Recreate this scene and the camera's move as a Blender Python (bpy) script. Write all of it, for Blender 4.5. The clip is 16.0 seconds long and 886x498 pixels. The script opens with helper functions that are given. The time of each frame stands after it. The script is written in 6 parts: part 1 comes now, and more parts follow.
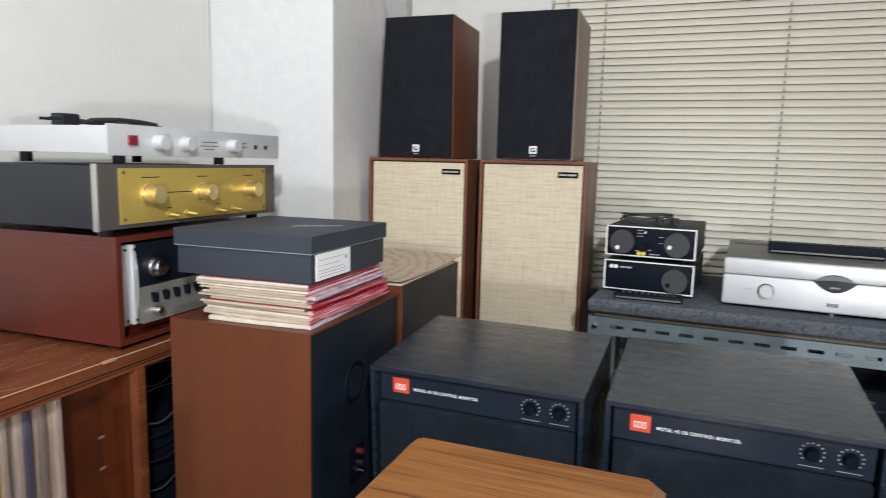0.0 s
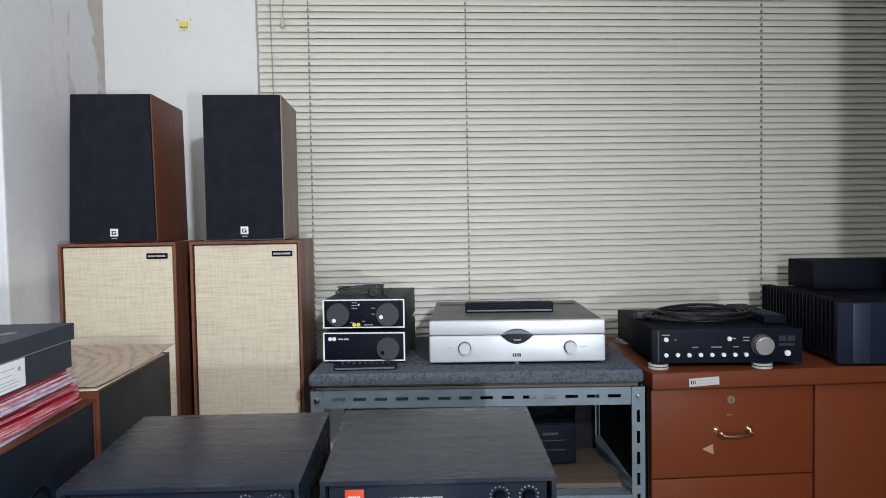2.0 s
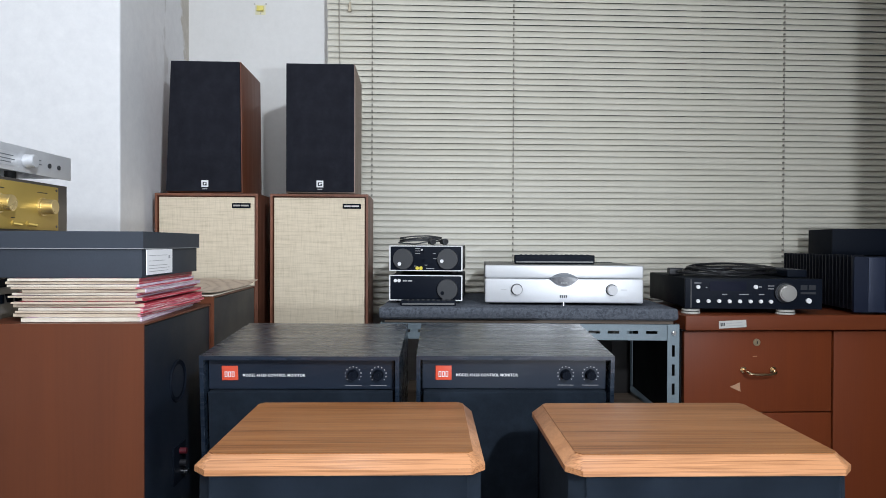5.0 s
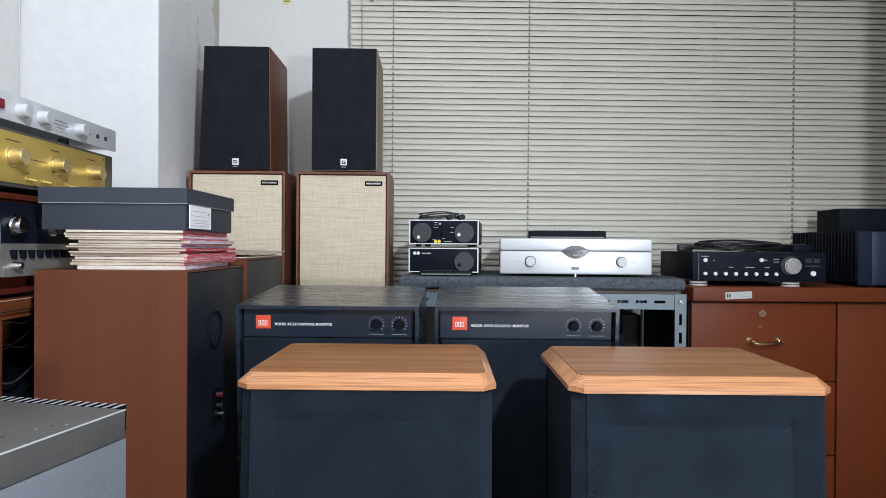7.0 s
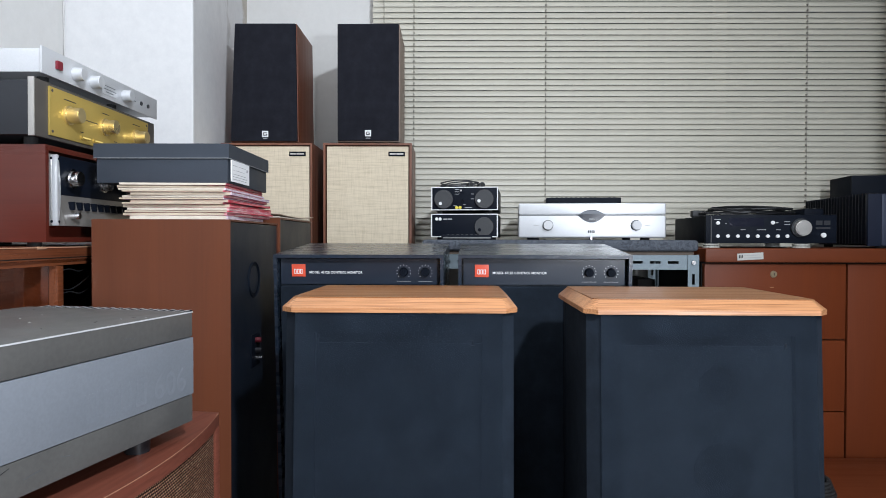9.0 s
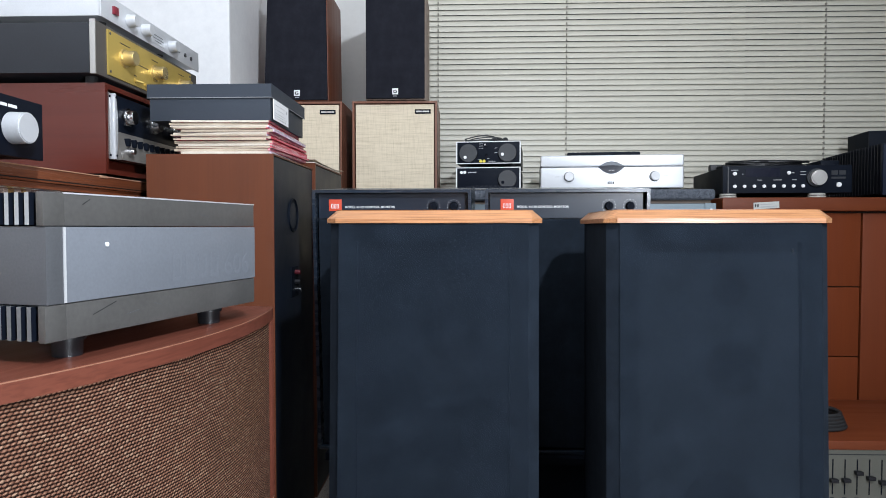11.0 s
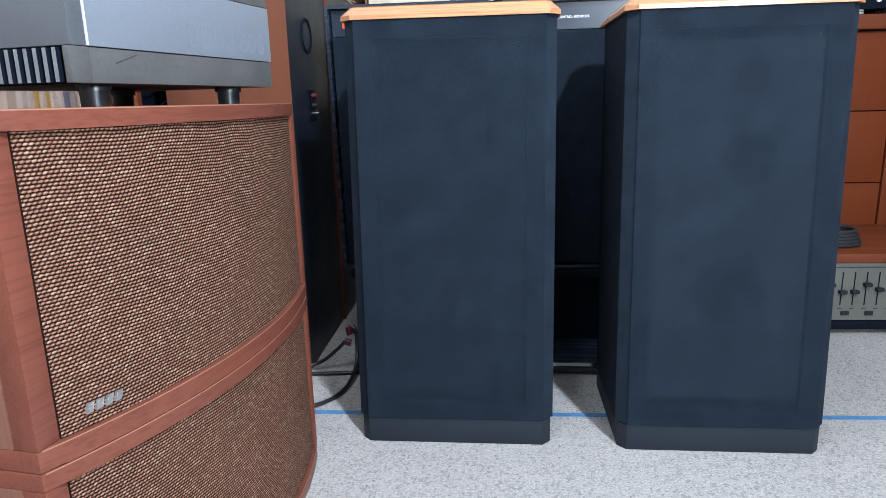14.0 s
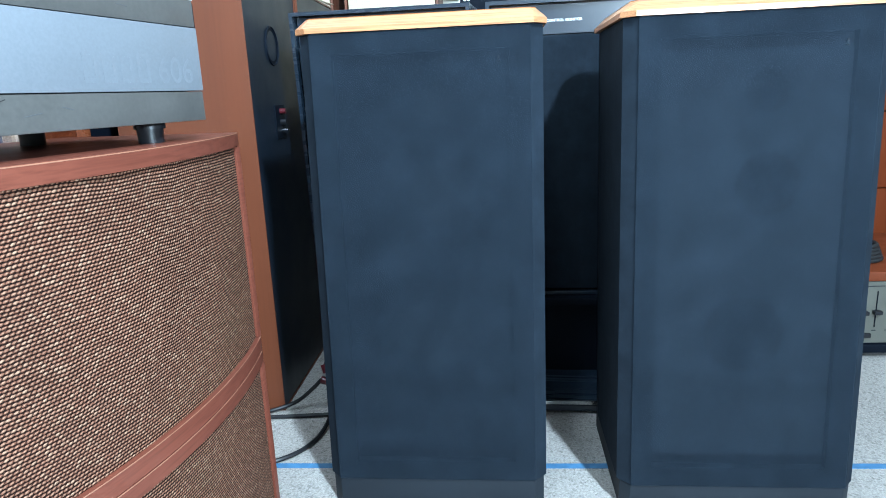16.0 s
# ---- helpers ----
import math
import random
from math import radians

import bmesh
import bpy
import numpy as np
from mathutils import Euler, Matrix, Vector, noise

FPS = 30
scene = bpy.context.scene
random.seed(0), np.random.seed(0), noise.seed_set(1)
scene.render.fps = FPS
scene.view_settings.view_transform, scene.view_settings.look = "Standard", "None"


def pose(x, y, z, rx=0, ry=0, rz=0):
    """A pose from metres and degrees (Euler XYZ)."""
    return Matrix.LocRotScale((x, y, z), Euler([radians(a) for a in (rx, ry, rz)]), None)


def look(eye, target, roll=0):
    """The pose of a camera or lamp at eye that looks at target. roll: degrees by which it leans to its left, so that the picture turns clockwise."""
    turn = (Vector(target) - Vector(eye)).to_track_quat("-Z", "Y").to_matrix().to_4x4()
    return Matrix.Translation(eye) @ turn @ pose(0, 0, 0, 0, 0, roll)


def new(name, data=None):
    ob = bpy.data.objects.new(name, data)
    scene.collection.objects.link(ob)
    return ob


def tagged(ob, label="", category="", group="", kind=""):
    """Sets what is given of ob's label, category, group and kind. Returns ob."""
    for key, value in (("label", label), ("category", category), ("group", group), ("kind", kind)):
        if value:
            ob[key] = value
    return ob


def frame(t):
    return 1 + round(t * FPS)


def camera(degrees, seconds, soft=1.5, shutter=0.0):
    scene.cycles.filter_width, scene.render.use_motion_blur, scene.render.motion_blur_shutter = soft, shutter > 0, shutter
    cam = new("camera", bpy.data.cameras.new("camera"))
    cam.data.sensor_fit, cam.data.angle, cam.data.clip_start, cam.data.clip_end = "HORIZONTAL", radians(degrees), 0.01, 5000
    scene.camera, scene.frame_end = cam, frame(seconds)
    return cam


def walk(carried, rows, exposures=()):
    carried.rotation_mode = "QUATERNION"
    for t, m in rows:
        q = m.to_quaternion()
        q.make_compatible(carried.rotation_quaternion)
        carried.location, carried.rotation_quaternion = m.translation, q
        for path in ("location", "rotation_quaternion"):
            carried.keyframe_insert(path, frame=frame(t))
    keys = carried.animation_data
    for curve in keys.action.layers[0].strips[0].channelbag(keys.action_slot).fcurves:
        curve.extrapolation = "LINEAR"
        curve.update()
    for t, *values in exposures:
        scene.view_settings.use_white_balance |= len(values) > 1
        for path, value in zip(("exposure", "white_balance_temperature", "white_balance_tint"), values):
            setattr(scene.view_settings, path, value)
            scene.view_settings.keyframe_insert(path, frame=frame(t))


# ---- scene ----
cam = camera(69.1, 16.0, soft=0.8, shutter=0.25)
PATH = [
    (0, (0.1318, 0.141, 1.1389), (-0.5239, 2.0115, 0.8683), 1.37),
    (0.5, (0.1718, 0.1331, 1.1444), (-0.1637, 2.0953, 0.9488), 1.0),
    (1, (0.1938, 0.1341, 1.1456), (0.091, 2.125, 0.9824), -0.45),
    (1.5, (0.2055, 0.1227, 1.171), (0.2716, 2.117, 1.0292), -0.94),
    (2, (0.1905, 0.1158, 1.179), (0.3209, 2.1097, 1.1039), -1.0),
    (2.5, (0.1644, 0.1021, 1.1901), (0.2935, 2.0977, 1.1509), -0.9),
    (3, (0.1284, 0.0899, 1.18), (0.2614, 2.085, 1.1639), -0.5),
    (3.5, (0.097, 0.0635, 1.1203), (0.2199, 2.0597, 1.1081), -0.3),
    (4, (0.0695, 0.0052, 1.0623), (0.1845, 2.0023, 1.045), -0.11),
    (6.5, (0.0526, -0.1384, 0.9453), (0.1045, 1.8608, 0.9304), 0.45),
    (7, (0.0549, -0.167, 0.917), (0.0927, 1.8322, 0.9069), 0.44),
    (7.5, (0.0501, -0.1905, 0.8954), (0.072, 1.8087, 0.8842), 0.33),
    (8, (0.0482, -0.215, 0.874), (0.0612, 1.7842, 0.8617), 0.23),
    (8.5, (0.0524, -0.2284, 0.8563), (0.0514, 1.7707, 0.8389), 0.12),
    (9, (0.0416, -0.2519, 0.8317), (0.0267, 1.7479, 0.8012), 0.11),
    (11.5, (0.022, -0.3542, 0.6858), (-0.0624, 1.6422, 0.5906), -0.14),
    (12, (0.0222, -0.3649, 0.656), (-0.0727, 1.6285, 0.5138), -0.34),
    (12.5, (0.0255, -0.3766, 0.6253), (-0.0807, 1.6081, 0.4072), -0.55),
    (13, (0.0237, -0.3781, 0.6003), (-0.1003, 1.5878, 0.2564), -0.86),
    (13.5, (0.0208, -0.3773, 0.5922), (-0.1085, 1.5717, 0.1647), -1.06),
    (14, (0.0258, -0.3712, 0.5951), (-0.1093, 1.5733, 0.1446), -1.36),
    (14.5, (0.0338, -0.3432, 0.5976), (-0.1102, 1.596, 0.1321), -1.57),
    (15, (0.0506, -0.2959, 0.6097), (-0.0953, 1.6421, 0.1372), -1.87),
    (15.5, (0.0535, -0.2686, 0.6231), (-0.0904, 1.6694, 0.1487), -2.17),
    (16, (0.0594, -0.2273, 0.6363), (-0.0845, 1.7107, 0.1638), -2.47),
]
EXPOSURES = [
    (0, 0.36, 7000, 10), (1, 0.36, 6700, 10), (3.5, 0.32, 6380, 10), (9, 0.36, 6400, 10), (11.5, 0.48, 6350, 10), (12.4, 0.48, 6250, 10),
    (13, 0.82, 6000, 9), (14, 1.05, 5850, 7), (15, 1.04, 5720, 3), (15.5, 1.0, 5650, 1), (16, 1.54, 5300, -5),
]
walk(cam, [(t, look(eye, target, roll)) for t, eye, target, roll in PATH], EXPOSURES)

# ---- light and world ----
world = bpy.data.worlds.new("night")
scene.world = world
world.use_nodes = True
world.node_tree.nodes["Background"].inputs[0].default_value = (0.5, 0.6, 0.8, 1)
world.node_tree.nodes["Background"].inputs[1].default_value = 0.02


def area(name, m, sx, sy, power, colour):
    d = bpy.data.lights.new(name, "AREA")
    d.shape, d.size, d.size_y, d.energy, d.color = "RECTANGLE", sx, sy, power, colour
    ob = new(name, d)
    ob.matrix_world = m
    return ob


# unseen overhead fill, added to lift the deep shade
area("overhead_fill", look((-0.15, 0.0, 2.60), (-0.12, 0.25, 0.0)), 0.12, 1.2, 8, (0.90, 0.97, 1.06))
area("wall_lamp", look((0.80, -1.00, 1.98), (-1.8, 0.8, 0.8)), 0.12, 0.12, 46, (0.90, 0.97, 1.06))
# unseen low source, placed by tracing the cast shadows back
area("low_unseen_light", look((0.84, -1.00, 0.86), (-1.0, 1.0, 0.80)), 0.09, 0.10, 18, (0.90, 0.97, 1.06))


# ---- materials ----
def nodes_of(name):
    m = bpy.data.materials.new(name)
    m.use_nodes = True
    nt = m.node_tree
    return m, nt, nt.nodes["Principled BSDF"]


def node(nt, kind, **inputs):
    n = nt.nodes.new(kind)
    for key, value in inputs.items():
        n.inputs[key.replace("_", " ")].default_value = value
    return n


def coords(nt, space="Object", scale=(1, 1, 1), turn=(0, 0, 0)):
    tc = nt.nodes.new("ShaderNodeTexCoord")
    mp = nt.nodes.new("ShaderNodeMapping")
    mp.inputs["Scale"].default_value = scale
    mp.inputs["Rotation"].default_value = turn
    nt.links.new(tc.outputs[space], mp.inputs["Vector"])
    return mp.outputs["Vector"]


def ramp(nt, fac, stops):
    r = nt.nodes.new("ShaderNodeValToRGB")
    while len(r.color_ramp.elements) < len(stops):
        r.color_ramp.elements.new(0.5)
    for e, (pos, col) in zip(r.color_ramp.elements, stops):
        e.position, e.color = pos, (*col, 1)
    nt.links.new(fac, r.inputs["Fac"])
    return r.outputs["Color"]


def bump(nt, bsdf, height, strength, distance=0.001):
    b = node(nt, "ShaderNodeBump", Strength=strength, Distance=distance)
    nt.links.new(height, b.inputs["Height"])
    nt.links.new(b.outputs["Normal"], bsdf.inputs["Normal"])


def mixed(nt, a, b, fac):
    m = nt.nodes.new("ShaderNodeMix")
    m.data_type = "RGBA"
    for sock, val in ((m.inputs[6], a), (m.inputs[7], b), (m.inputs[0], fac)):
        if hasattr(val, "is_linked"):
            nt.links.new(val, sock)
        elif isinstance(val, tuple):
            sock.default_value = (*val, 1)
        else:
            sock.default_value = val
    return m.outputs[2]


def plain(name, col, rough=0.5, metal=0.0, vary=0.12, grain=400.0, relief=0.08, blotch=9.0, coat=0.0, spec=0.5):
    """A surface of one colour with blotches, fine grain and a little relief."""
    m, nt, b = nodes_of(name)
    v = coords(nt)
    big = node(nt, "ShaderNodeTexNoise", Scale=blotch, Detail=5.0, Roughness=0.6)
    fine = node(nt, "ShaderNodeTexNoise", Scale=grain, Detail=3.0)
    nt.links.new(v, big.inputs["Vector"])
    nt.links.new(v, fine.inputs["Vector"])
    lo, hi = tuple(c * (1 - vary) for c in col), tuple(min(1, c * (1 + vary)) for c in col)
    a = ramp(nt, big.outputs["Fac"], [(0.3, lo), (0.7, hi)])
    f = ramp(nt, fine.outputs["Fac"], [(0.35, tuple(c * (1 - vary * 0.7) for c in col)), (0.65, tuple(min(1, c * (1 + vary * 0.7)) for c in col))])
    nt.links.new(mixed(nt, a, f, 0.45), b.inputs["Base Color"])
    r = ramp(nt, big.outputs["Fac"], [(0.3, (max(0.03, rough - 0.07),) * 3), (0.7, (min(1, rough + 0.07),) * 3)])
    nt.links.new(r, b.inputs["Roughness"])
    b.inputs["Metallic"].default_value = metal
    b.inputs["Specular IOR Level"].default_value = spec
    b.inputs["Coat Weight"].default_value = coat
    bump(nt, b, fine.outputs["Fac"], relief)
    return m


def wood(name, dark, light, axis="Z", rough=0.4, scale=1.0, relief=0.15, coat=0.0, contrast=0.5, pores=0.28, spec=0.5):
    """Wood with fibres along one axis of the object, growth figure across it and pores."""
    m, nt, b = nodes_of(name)
    k = {"X": (1.2, 22, 22), "Y": (22, 1.2, 22), "Z": (22, 22, 1.2)}[axis]
    v = coords(nt, scale=tuple(a * scale for a in k))
    f = {"X": (6, 300, 300), "Y": (300, 6, 300), "Z": (300, 300, 6)}[axis]
    v2 = coords(nt, scale=tuple(a * scale for a in f))
    big = node(nt, "ShaderNodeTexNoise", Scale=1.0, Detail=6.0, Roughness=0.62, Distortion=0.7)
    pore = node(nt, "ShaderNodeTexNoise", Scale=1.0, Detail=2.0)
    nt.links.new(v, big.inputs["Vector"])
    nt.links.new(v2, pore.inputs["Vector"])
    mid = tuple((a + c) / 2 for a, c in zip(dark, light))
    a = ramp(nt, big.outputs["Fac"], [(0.5 - contrast * 0.4, dark), (0.5, mid), (0.5 + contrast * 0.4, light)])
    p = ramp(nt, pore.outputs["Fac"], [(0.3, tuple(c * 0.55 for c in dark)), (0.55, light)])
    nt.links.new(mixed(nt, a, p, pores), b.inputs["Base Color"])
    nt.links.new(ramp(nt, big.outputs["Fac"], [(0.3, (rough + 0.08,) * 3), (0.7, (max(0.05, rough - 0.06),) * 3)]), b.inputs["Roughness"])
    b.inputs["Specular IOR Level"].default_value = spec
    b.inputs["Coat Weight"].default_value = coat
    b.inputs["Coat Roughness"].default_value = 0.28
    bump(nt, b, pore.outputs["Fac"], relief, 0.0006)
    return m


def fine_cloth(name, dark, light, open_weave=0.0):
    """Close black cloth: a matted fine grain, faint upright streaks and dusty blotches."""
    m, nt, b = nodes_of(name)
    grain = node(nt, "ShaderNodeTexNoise", Scale=520.0, Detail=3.0, Roughness=0.7)
    streak = node(nt, "ShaderNodeTexNoise", Scale=1.0, Detail=4.0, Roughness=0.6)
    dust = node(nt, "ShaderNodeTexNoise", Scale=22.0, Detail=7.0, Roughness=0.7)
    nt.links.new(coords(nt), grain.inputs["Vector"])
    nt.links.new(coords(nt, scale=(60, 60, 9)), streak.inputs["Vector"])
    nt.links.new(coords(nt), dust.inputs["Vector"])
    mid = tuple((a + c) / 2 for a, c in zip(dark, light))
    a = ramp(nt, grain.outputs["Fac"], [(0.3, dark), (0.7, light)])
    c = ramp(nt, streak.outputs["Fac"], [(0.3, dark), (0.5, mid), (0.72, light)])
    d = ramp(nt, dust.outputs["Fac"], [(0.32, tuple(k * 0.8 for k in dark)), (0.5, mid), (0.70, tuple(k * 1.25 for k in light))])
    nt.links.new(mixed(nt, mixed(nt, a, c, 0.35), d, 0.5), b.inputs["Base Color"])
    b.inputs["Roughness"].default_value = 0.95
    b.inputs["Specular IOR Level"].default_value = 0.12
    bump(nt, b, grain.outputs["Fac"], 0.3, 0.0008)
    if open_weave:
        clear, both = nt.nodes.new("ShaderNodeBsdfTransparent"), nt.nodes.new("ShaderNodeMixShader")
        both.inputs[0].default_value = open_weave
        nt.links.new(b.outputs[0], both.inputs[1])
        nt.links.new(clear.outputs[0], both.inputs[2])
        nt.links.new(both.outputs[0], nt.nodes["Material Output"].inputs["Surface"])
    return m


def calc(nt, op, a, b=None, c=None):
    n = nt.nodes.new("ShaderNodeMath")
    n.operation = op
    for i, val in enumerate((a, b, c)):
        if val is None:
            continue
        if isinstance(val, (int, float)):
            n.inputs[i].default_value = val
        else:
            nt.links.new(val, n.inputs[i])
    return n.outputs[0]


def basket(name, gap, thread, glint):
    """Knobbly basket weave on the UV map: leaning lumps in staggered rows, some of them paler. Crest highlights and
    shade in the gaps are put into the colour.
    """
    m, nt, b = nodes_of(name)
    tc = nt.nodes.new("ShaderNodeTexCoord")
    wob = node(nt, "ShaderNodeTexNoise", Scale=14.0, Detail=2.0)
    nt.links.new(tc.outputs["UV"], wob.inputs["Vector"])
    sep = nt.nodes.new("ShaderNodeSeparateXYZ")
    nt.links.new(tc.outputs["UV"], sep.inputs[0])
    drift = calc(nt, "MULTIPLY", wob.outputs["Fac"], 1.9)
    v = calc(nt, "MULTIPLY_ADD", sep.outputs["Y"], 1 / 0.0034, drift)
    row = calc(nt, "FLOOR", v)
    fv = calc(nt, "SUBTRACT", calc(nt, "FRACT", v), 0.5)
    u = calc(nt, "MULTIPLY_ADD", sep.outputs["X"], 1 / 0.0047, calc(nt, "MULTIPLY", row, 0.5))
    u = calc(nt, "MULTIPLY_ADD", fv, -0.3, u)
    col = calc(nt, "FLOOR", u)
    fu = calc(nt, "SUBTRACT", calc(nt, "FRACT", u), 0.5)
    d = calc(nt, "ADD", calc(nt, "MULTIPLY", fu, calc(nt, "MULTIPLY", fu, 0.72)), calc(nt, "MULTIPLY", fv, calc(nt, "MULTIPLY", fv, 1.15)))
    fuzz = node(nt, "ShaderNodeTexNoise", Scale=560.0, Detail=2.0)
    nt.links.new(tc.outputs["UV"], fuzz.inputs["Vector"])
    height = calc(nt, "SUBTRACT", 1.0, calc(nt, "MULTIPLY", d, 4.0))
    height = calc(nt, "ADD", height, calc(nt, "MULTIPLY", calc(nt, "SUBTRACT", fuzz.outputs["Fac"], 0.5), 0.9))
    comb = nt.nodes.new("ShaderNodeCombineXYZ")
    nt.links.new(col, comb.inputs[0])
    nt.links.new(row, comb.inputs[1])
    rand = nt.nodes.new("ShaderNodeTexWhiteNoise")
    rand.noise_dimensions = "2D"
    nt.links.new(comb.outputs[0], rand.inputs["Vector"])
    tone = ramp(nt, rand.outputs["Value"], [(0.0, tuple(c * 0.75 for c in thread)), (0.7, tuple(c * 1.1 for c in thread)), (1.0, tuple((a + c) / 2 for a, c in zip(thread, glint)))])
    crest = ramp(nt, height, [(0.78, (0, 0, 0)), (0.97, (1, 1, 1))])
    lump = ramp(nt, height, [(0.15, (0, 0, 0)), (0.62, (1, 1, 1))])
    big = node(nt, "ShaderNodeTexNoise", Scale=9.0, Detail=3.0)
    nt.links.new(tc.outputs["UV"], big.inputs["Vector"])
    patch = ramp(nt, big.outputs["Fac"], [(0.35, tuple(c * 0.85 for c in thread)), (0.65, tuple(c * 1.25 for c in thread))])
    body = mixed(nt, mixed(nt, tone, patch, 0.35), glint, calc(nt, "MULTIPLY", crest, 0.30))
    nt.links.new(mixed(nt, gap, body, lump), b.inputs["Base Color"])
    b.inputs["Roughness"].default_value = 0.75
    b.inputs["Specular IOR Level"].default_value = 0.12
    bump(nt, b, height, 0.9, 0.0013)
    return m


def linen(name, dark, light):
    """Slubby plain weave: uneven threads lying along x and standing along z."""
    m, nt, b = nodes_of(name)
    lying = node(nt, "ShaderNodeTexNoise", Scale=1.0, Detail=3.0, Roughness=0.7)
    upright = node(nt, "ShaderNodeTexNoise", Scale=1.0, Detail=3.0, Roughness=0.7)
    patch = node(nt, "ShaderNodeTexNoise", Scale=7.0, Detail=3.0)
    nt.links.new(coords(nt, scale=(11, 30, 190)), lying.inputs["Vector"])
    nt.links.new(coords(nt, scale=(200, 30, 14)), upright.inputs["Vector"])
    nt.links.new(coords(nt), patch.inputs["Vector"])
    mid = tuple(0.35 * a + 0.65 * c for a, c in zip(dark, light))
    a = ramp(nt, lying.outputs["Fac"], [(0.34, dark), (0.47, mid), (0.60, light)])
    c = ramp(nt, upright.outputs["Fac"], [(0.32, dark), (0.46, mid), (0.64, light)])
    g = ramp(nt, patch.outputs["Fac"], [(0.3, mid), (0.7, light)])
    nt.links.new(mixed(nt, mixed(nt, a, c, 0.45), g, 0.25), b.inputs["Base Color"])
    b.inputs["Roughness"].default_value = 0.95
    b.inputs["Specular IOR Level"].default_value = 0.1
    bump(nt, b, mixed(nt, lying.outputs["Fac"], upright.outputs["Fac"], 0.5), 0.5, 0.0012)
    return m


def stained_wall(name, col, stain, amount):
    """White paint with trowel marks and damp patches."""
    m, nt, b = nodes_of(name)
    v = coords(nt)
    n1 = node(nt, "ShaderNodeTexNoise", Scale=2.3, Detail=8.0, Roughness=0.68)
    n2 = node(nt, "ShaderNodeTexNoise", Scale=38.0, Detail=6.0, Roughness=0.7)
    n3 = node(nt, "ShaderNodeTexNoise", Scale=0.9, Detail=2.0)
    for n in (n1, n2, n3):
        nt.links.new(v, n.inputs["Vector"])
    c = ramp(nt, n1.outputs["Fac"], [(0.5 - amount * 0.1, col), (0.64 - amount * 0.06, stain), (0.72, tuple(a * 0.9 for a in stain))])
    c2 = ramp(nt, n2.outputs["Fac"], [(0.3, tuple(a * 0.93 for a in col)), (0.7, col)])
    nt.links.new(mixed(nt, c2, c, amount), b.inputs["Base Color"])
    b.inputs["Roughness"].default_value = 0.75
    bump(nt, b, n2.outputs["Fac"], 0.25, 0.002)
    return m


def flaking_pillar(name):
    """White paint, its flank flaked to tan plaster along the inner corner, with grey damp streaks beside it."""
    m, nt, b = nodes_of(name)
    v = coords(nt)
    ragged = node(nt, "ShaderNodeTexNoise", Scale=7.0, Detail=7.0, Roughness=0.62)
    nt.links.new(v, ragged.inputs["Vector"])
    streak = node(nt, "ShaderNodeTexNoise", Scale=1.0, Detail=5.0, Roughness=0.6)
    nt.links.new(coords(nt, scale=(9, 15, 5)), streak.inputs["Vector"])
    trowel = node(nt, "ShaderNodeTexNoise", Scale=30.0, Detail=6.0, Roughness=0.7)
    nt.links.new(v, trowel.inputs["Vector"])
    sep = nt.nodes.new("ShaderNodeSeparateXYZ")
    nt.links.new(v, sep.inputs[0])
    rise = calc(nt, "MULTIPLY", calc(nt, "SUBTRACT", calc(nt, "MINIMUM", sep.outputs["Z"], 2.1), 1.62), 0.20)
    edge = calc(nt, "ADD", calc(nt, "SUBTRACT", sep.outputs["Y"], 2.215), calc(nt, "ADD", rise, calc(nt, "MULTIPLY", calc(nt, "SUBTRACT", ragged.outputs["Fac"], 0.5), 0.30)))
    bare = ramp(nt, calc(nt, "MULTIPLY_ADD", edge, 40.0, 0.5), [(0.0, (0, 0, 0)), (1.0, (1, 1, 1))])
    zone = ramp(nt, calc(nt, "MULTIPLY_ADD", calc(nt, "SUBTRACT", sep.outputs["Y"], 1.80), 4.0, calc(nt, "MULTIPLY", calc(nt, "SUBTRACT", sep.outputs["Z"], 1.9), 1.2)), [(0.0, (0, 0, 0)), (0.6, (1, 1, 1))])
    damp = calc(nt, "MULTIPLY", ramp(nt, streak.outputs["Fac"], [(0.56, (0, 0, 0)), (0.62, (1, 1, 1))]), calc(nt, "MULTIPLY", zone, 0.75))
    white = ramp(nt, trowel.outputs["Fac"], [(0.3, (0.67, 0.665, 0.67)), (0.7, (0.735, 0.73, 0.73))])
    tan = ramp(nt, trowel.outputs["Fac"], [(0.3, (0.46, 0.42, 0.36)), (0.7, (0.58, 0.54, 0.48))])
    nt.links.new(mixed(nt, mixed(nt, white, (0.50, 0.48, 0.46), damp), tan, bare), b.inputs["Base Color"])
    b.inputs["Roughness"].default_value = 0.8
    bump(nt, b, calc(nt, "SUBTRACT", calc(nt, "MULTIPLY", trowel.outputs["Fac"], 0.5), bare), 0.4, 0.002)
    return m


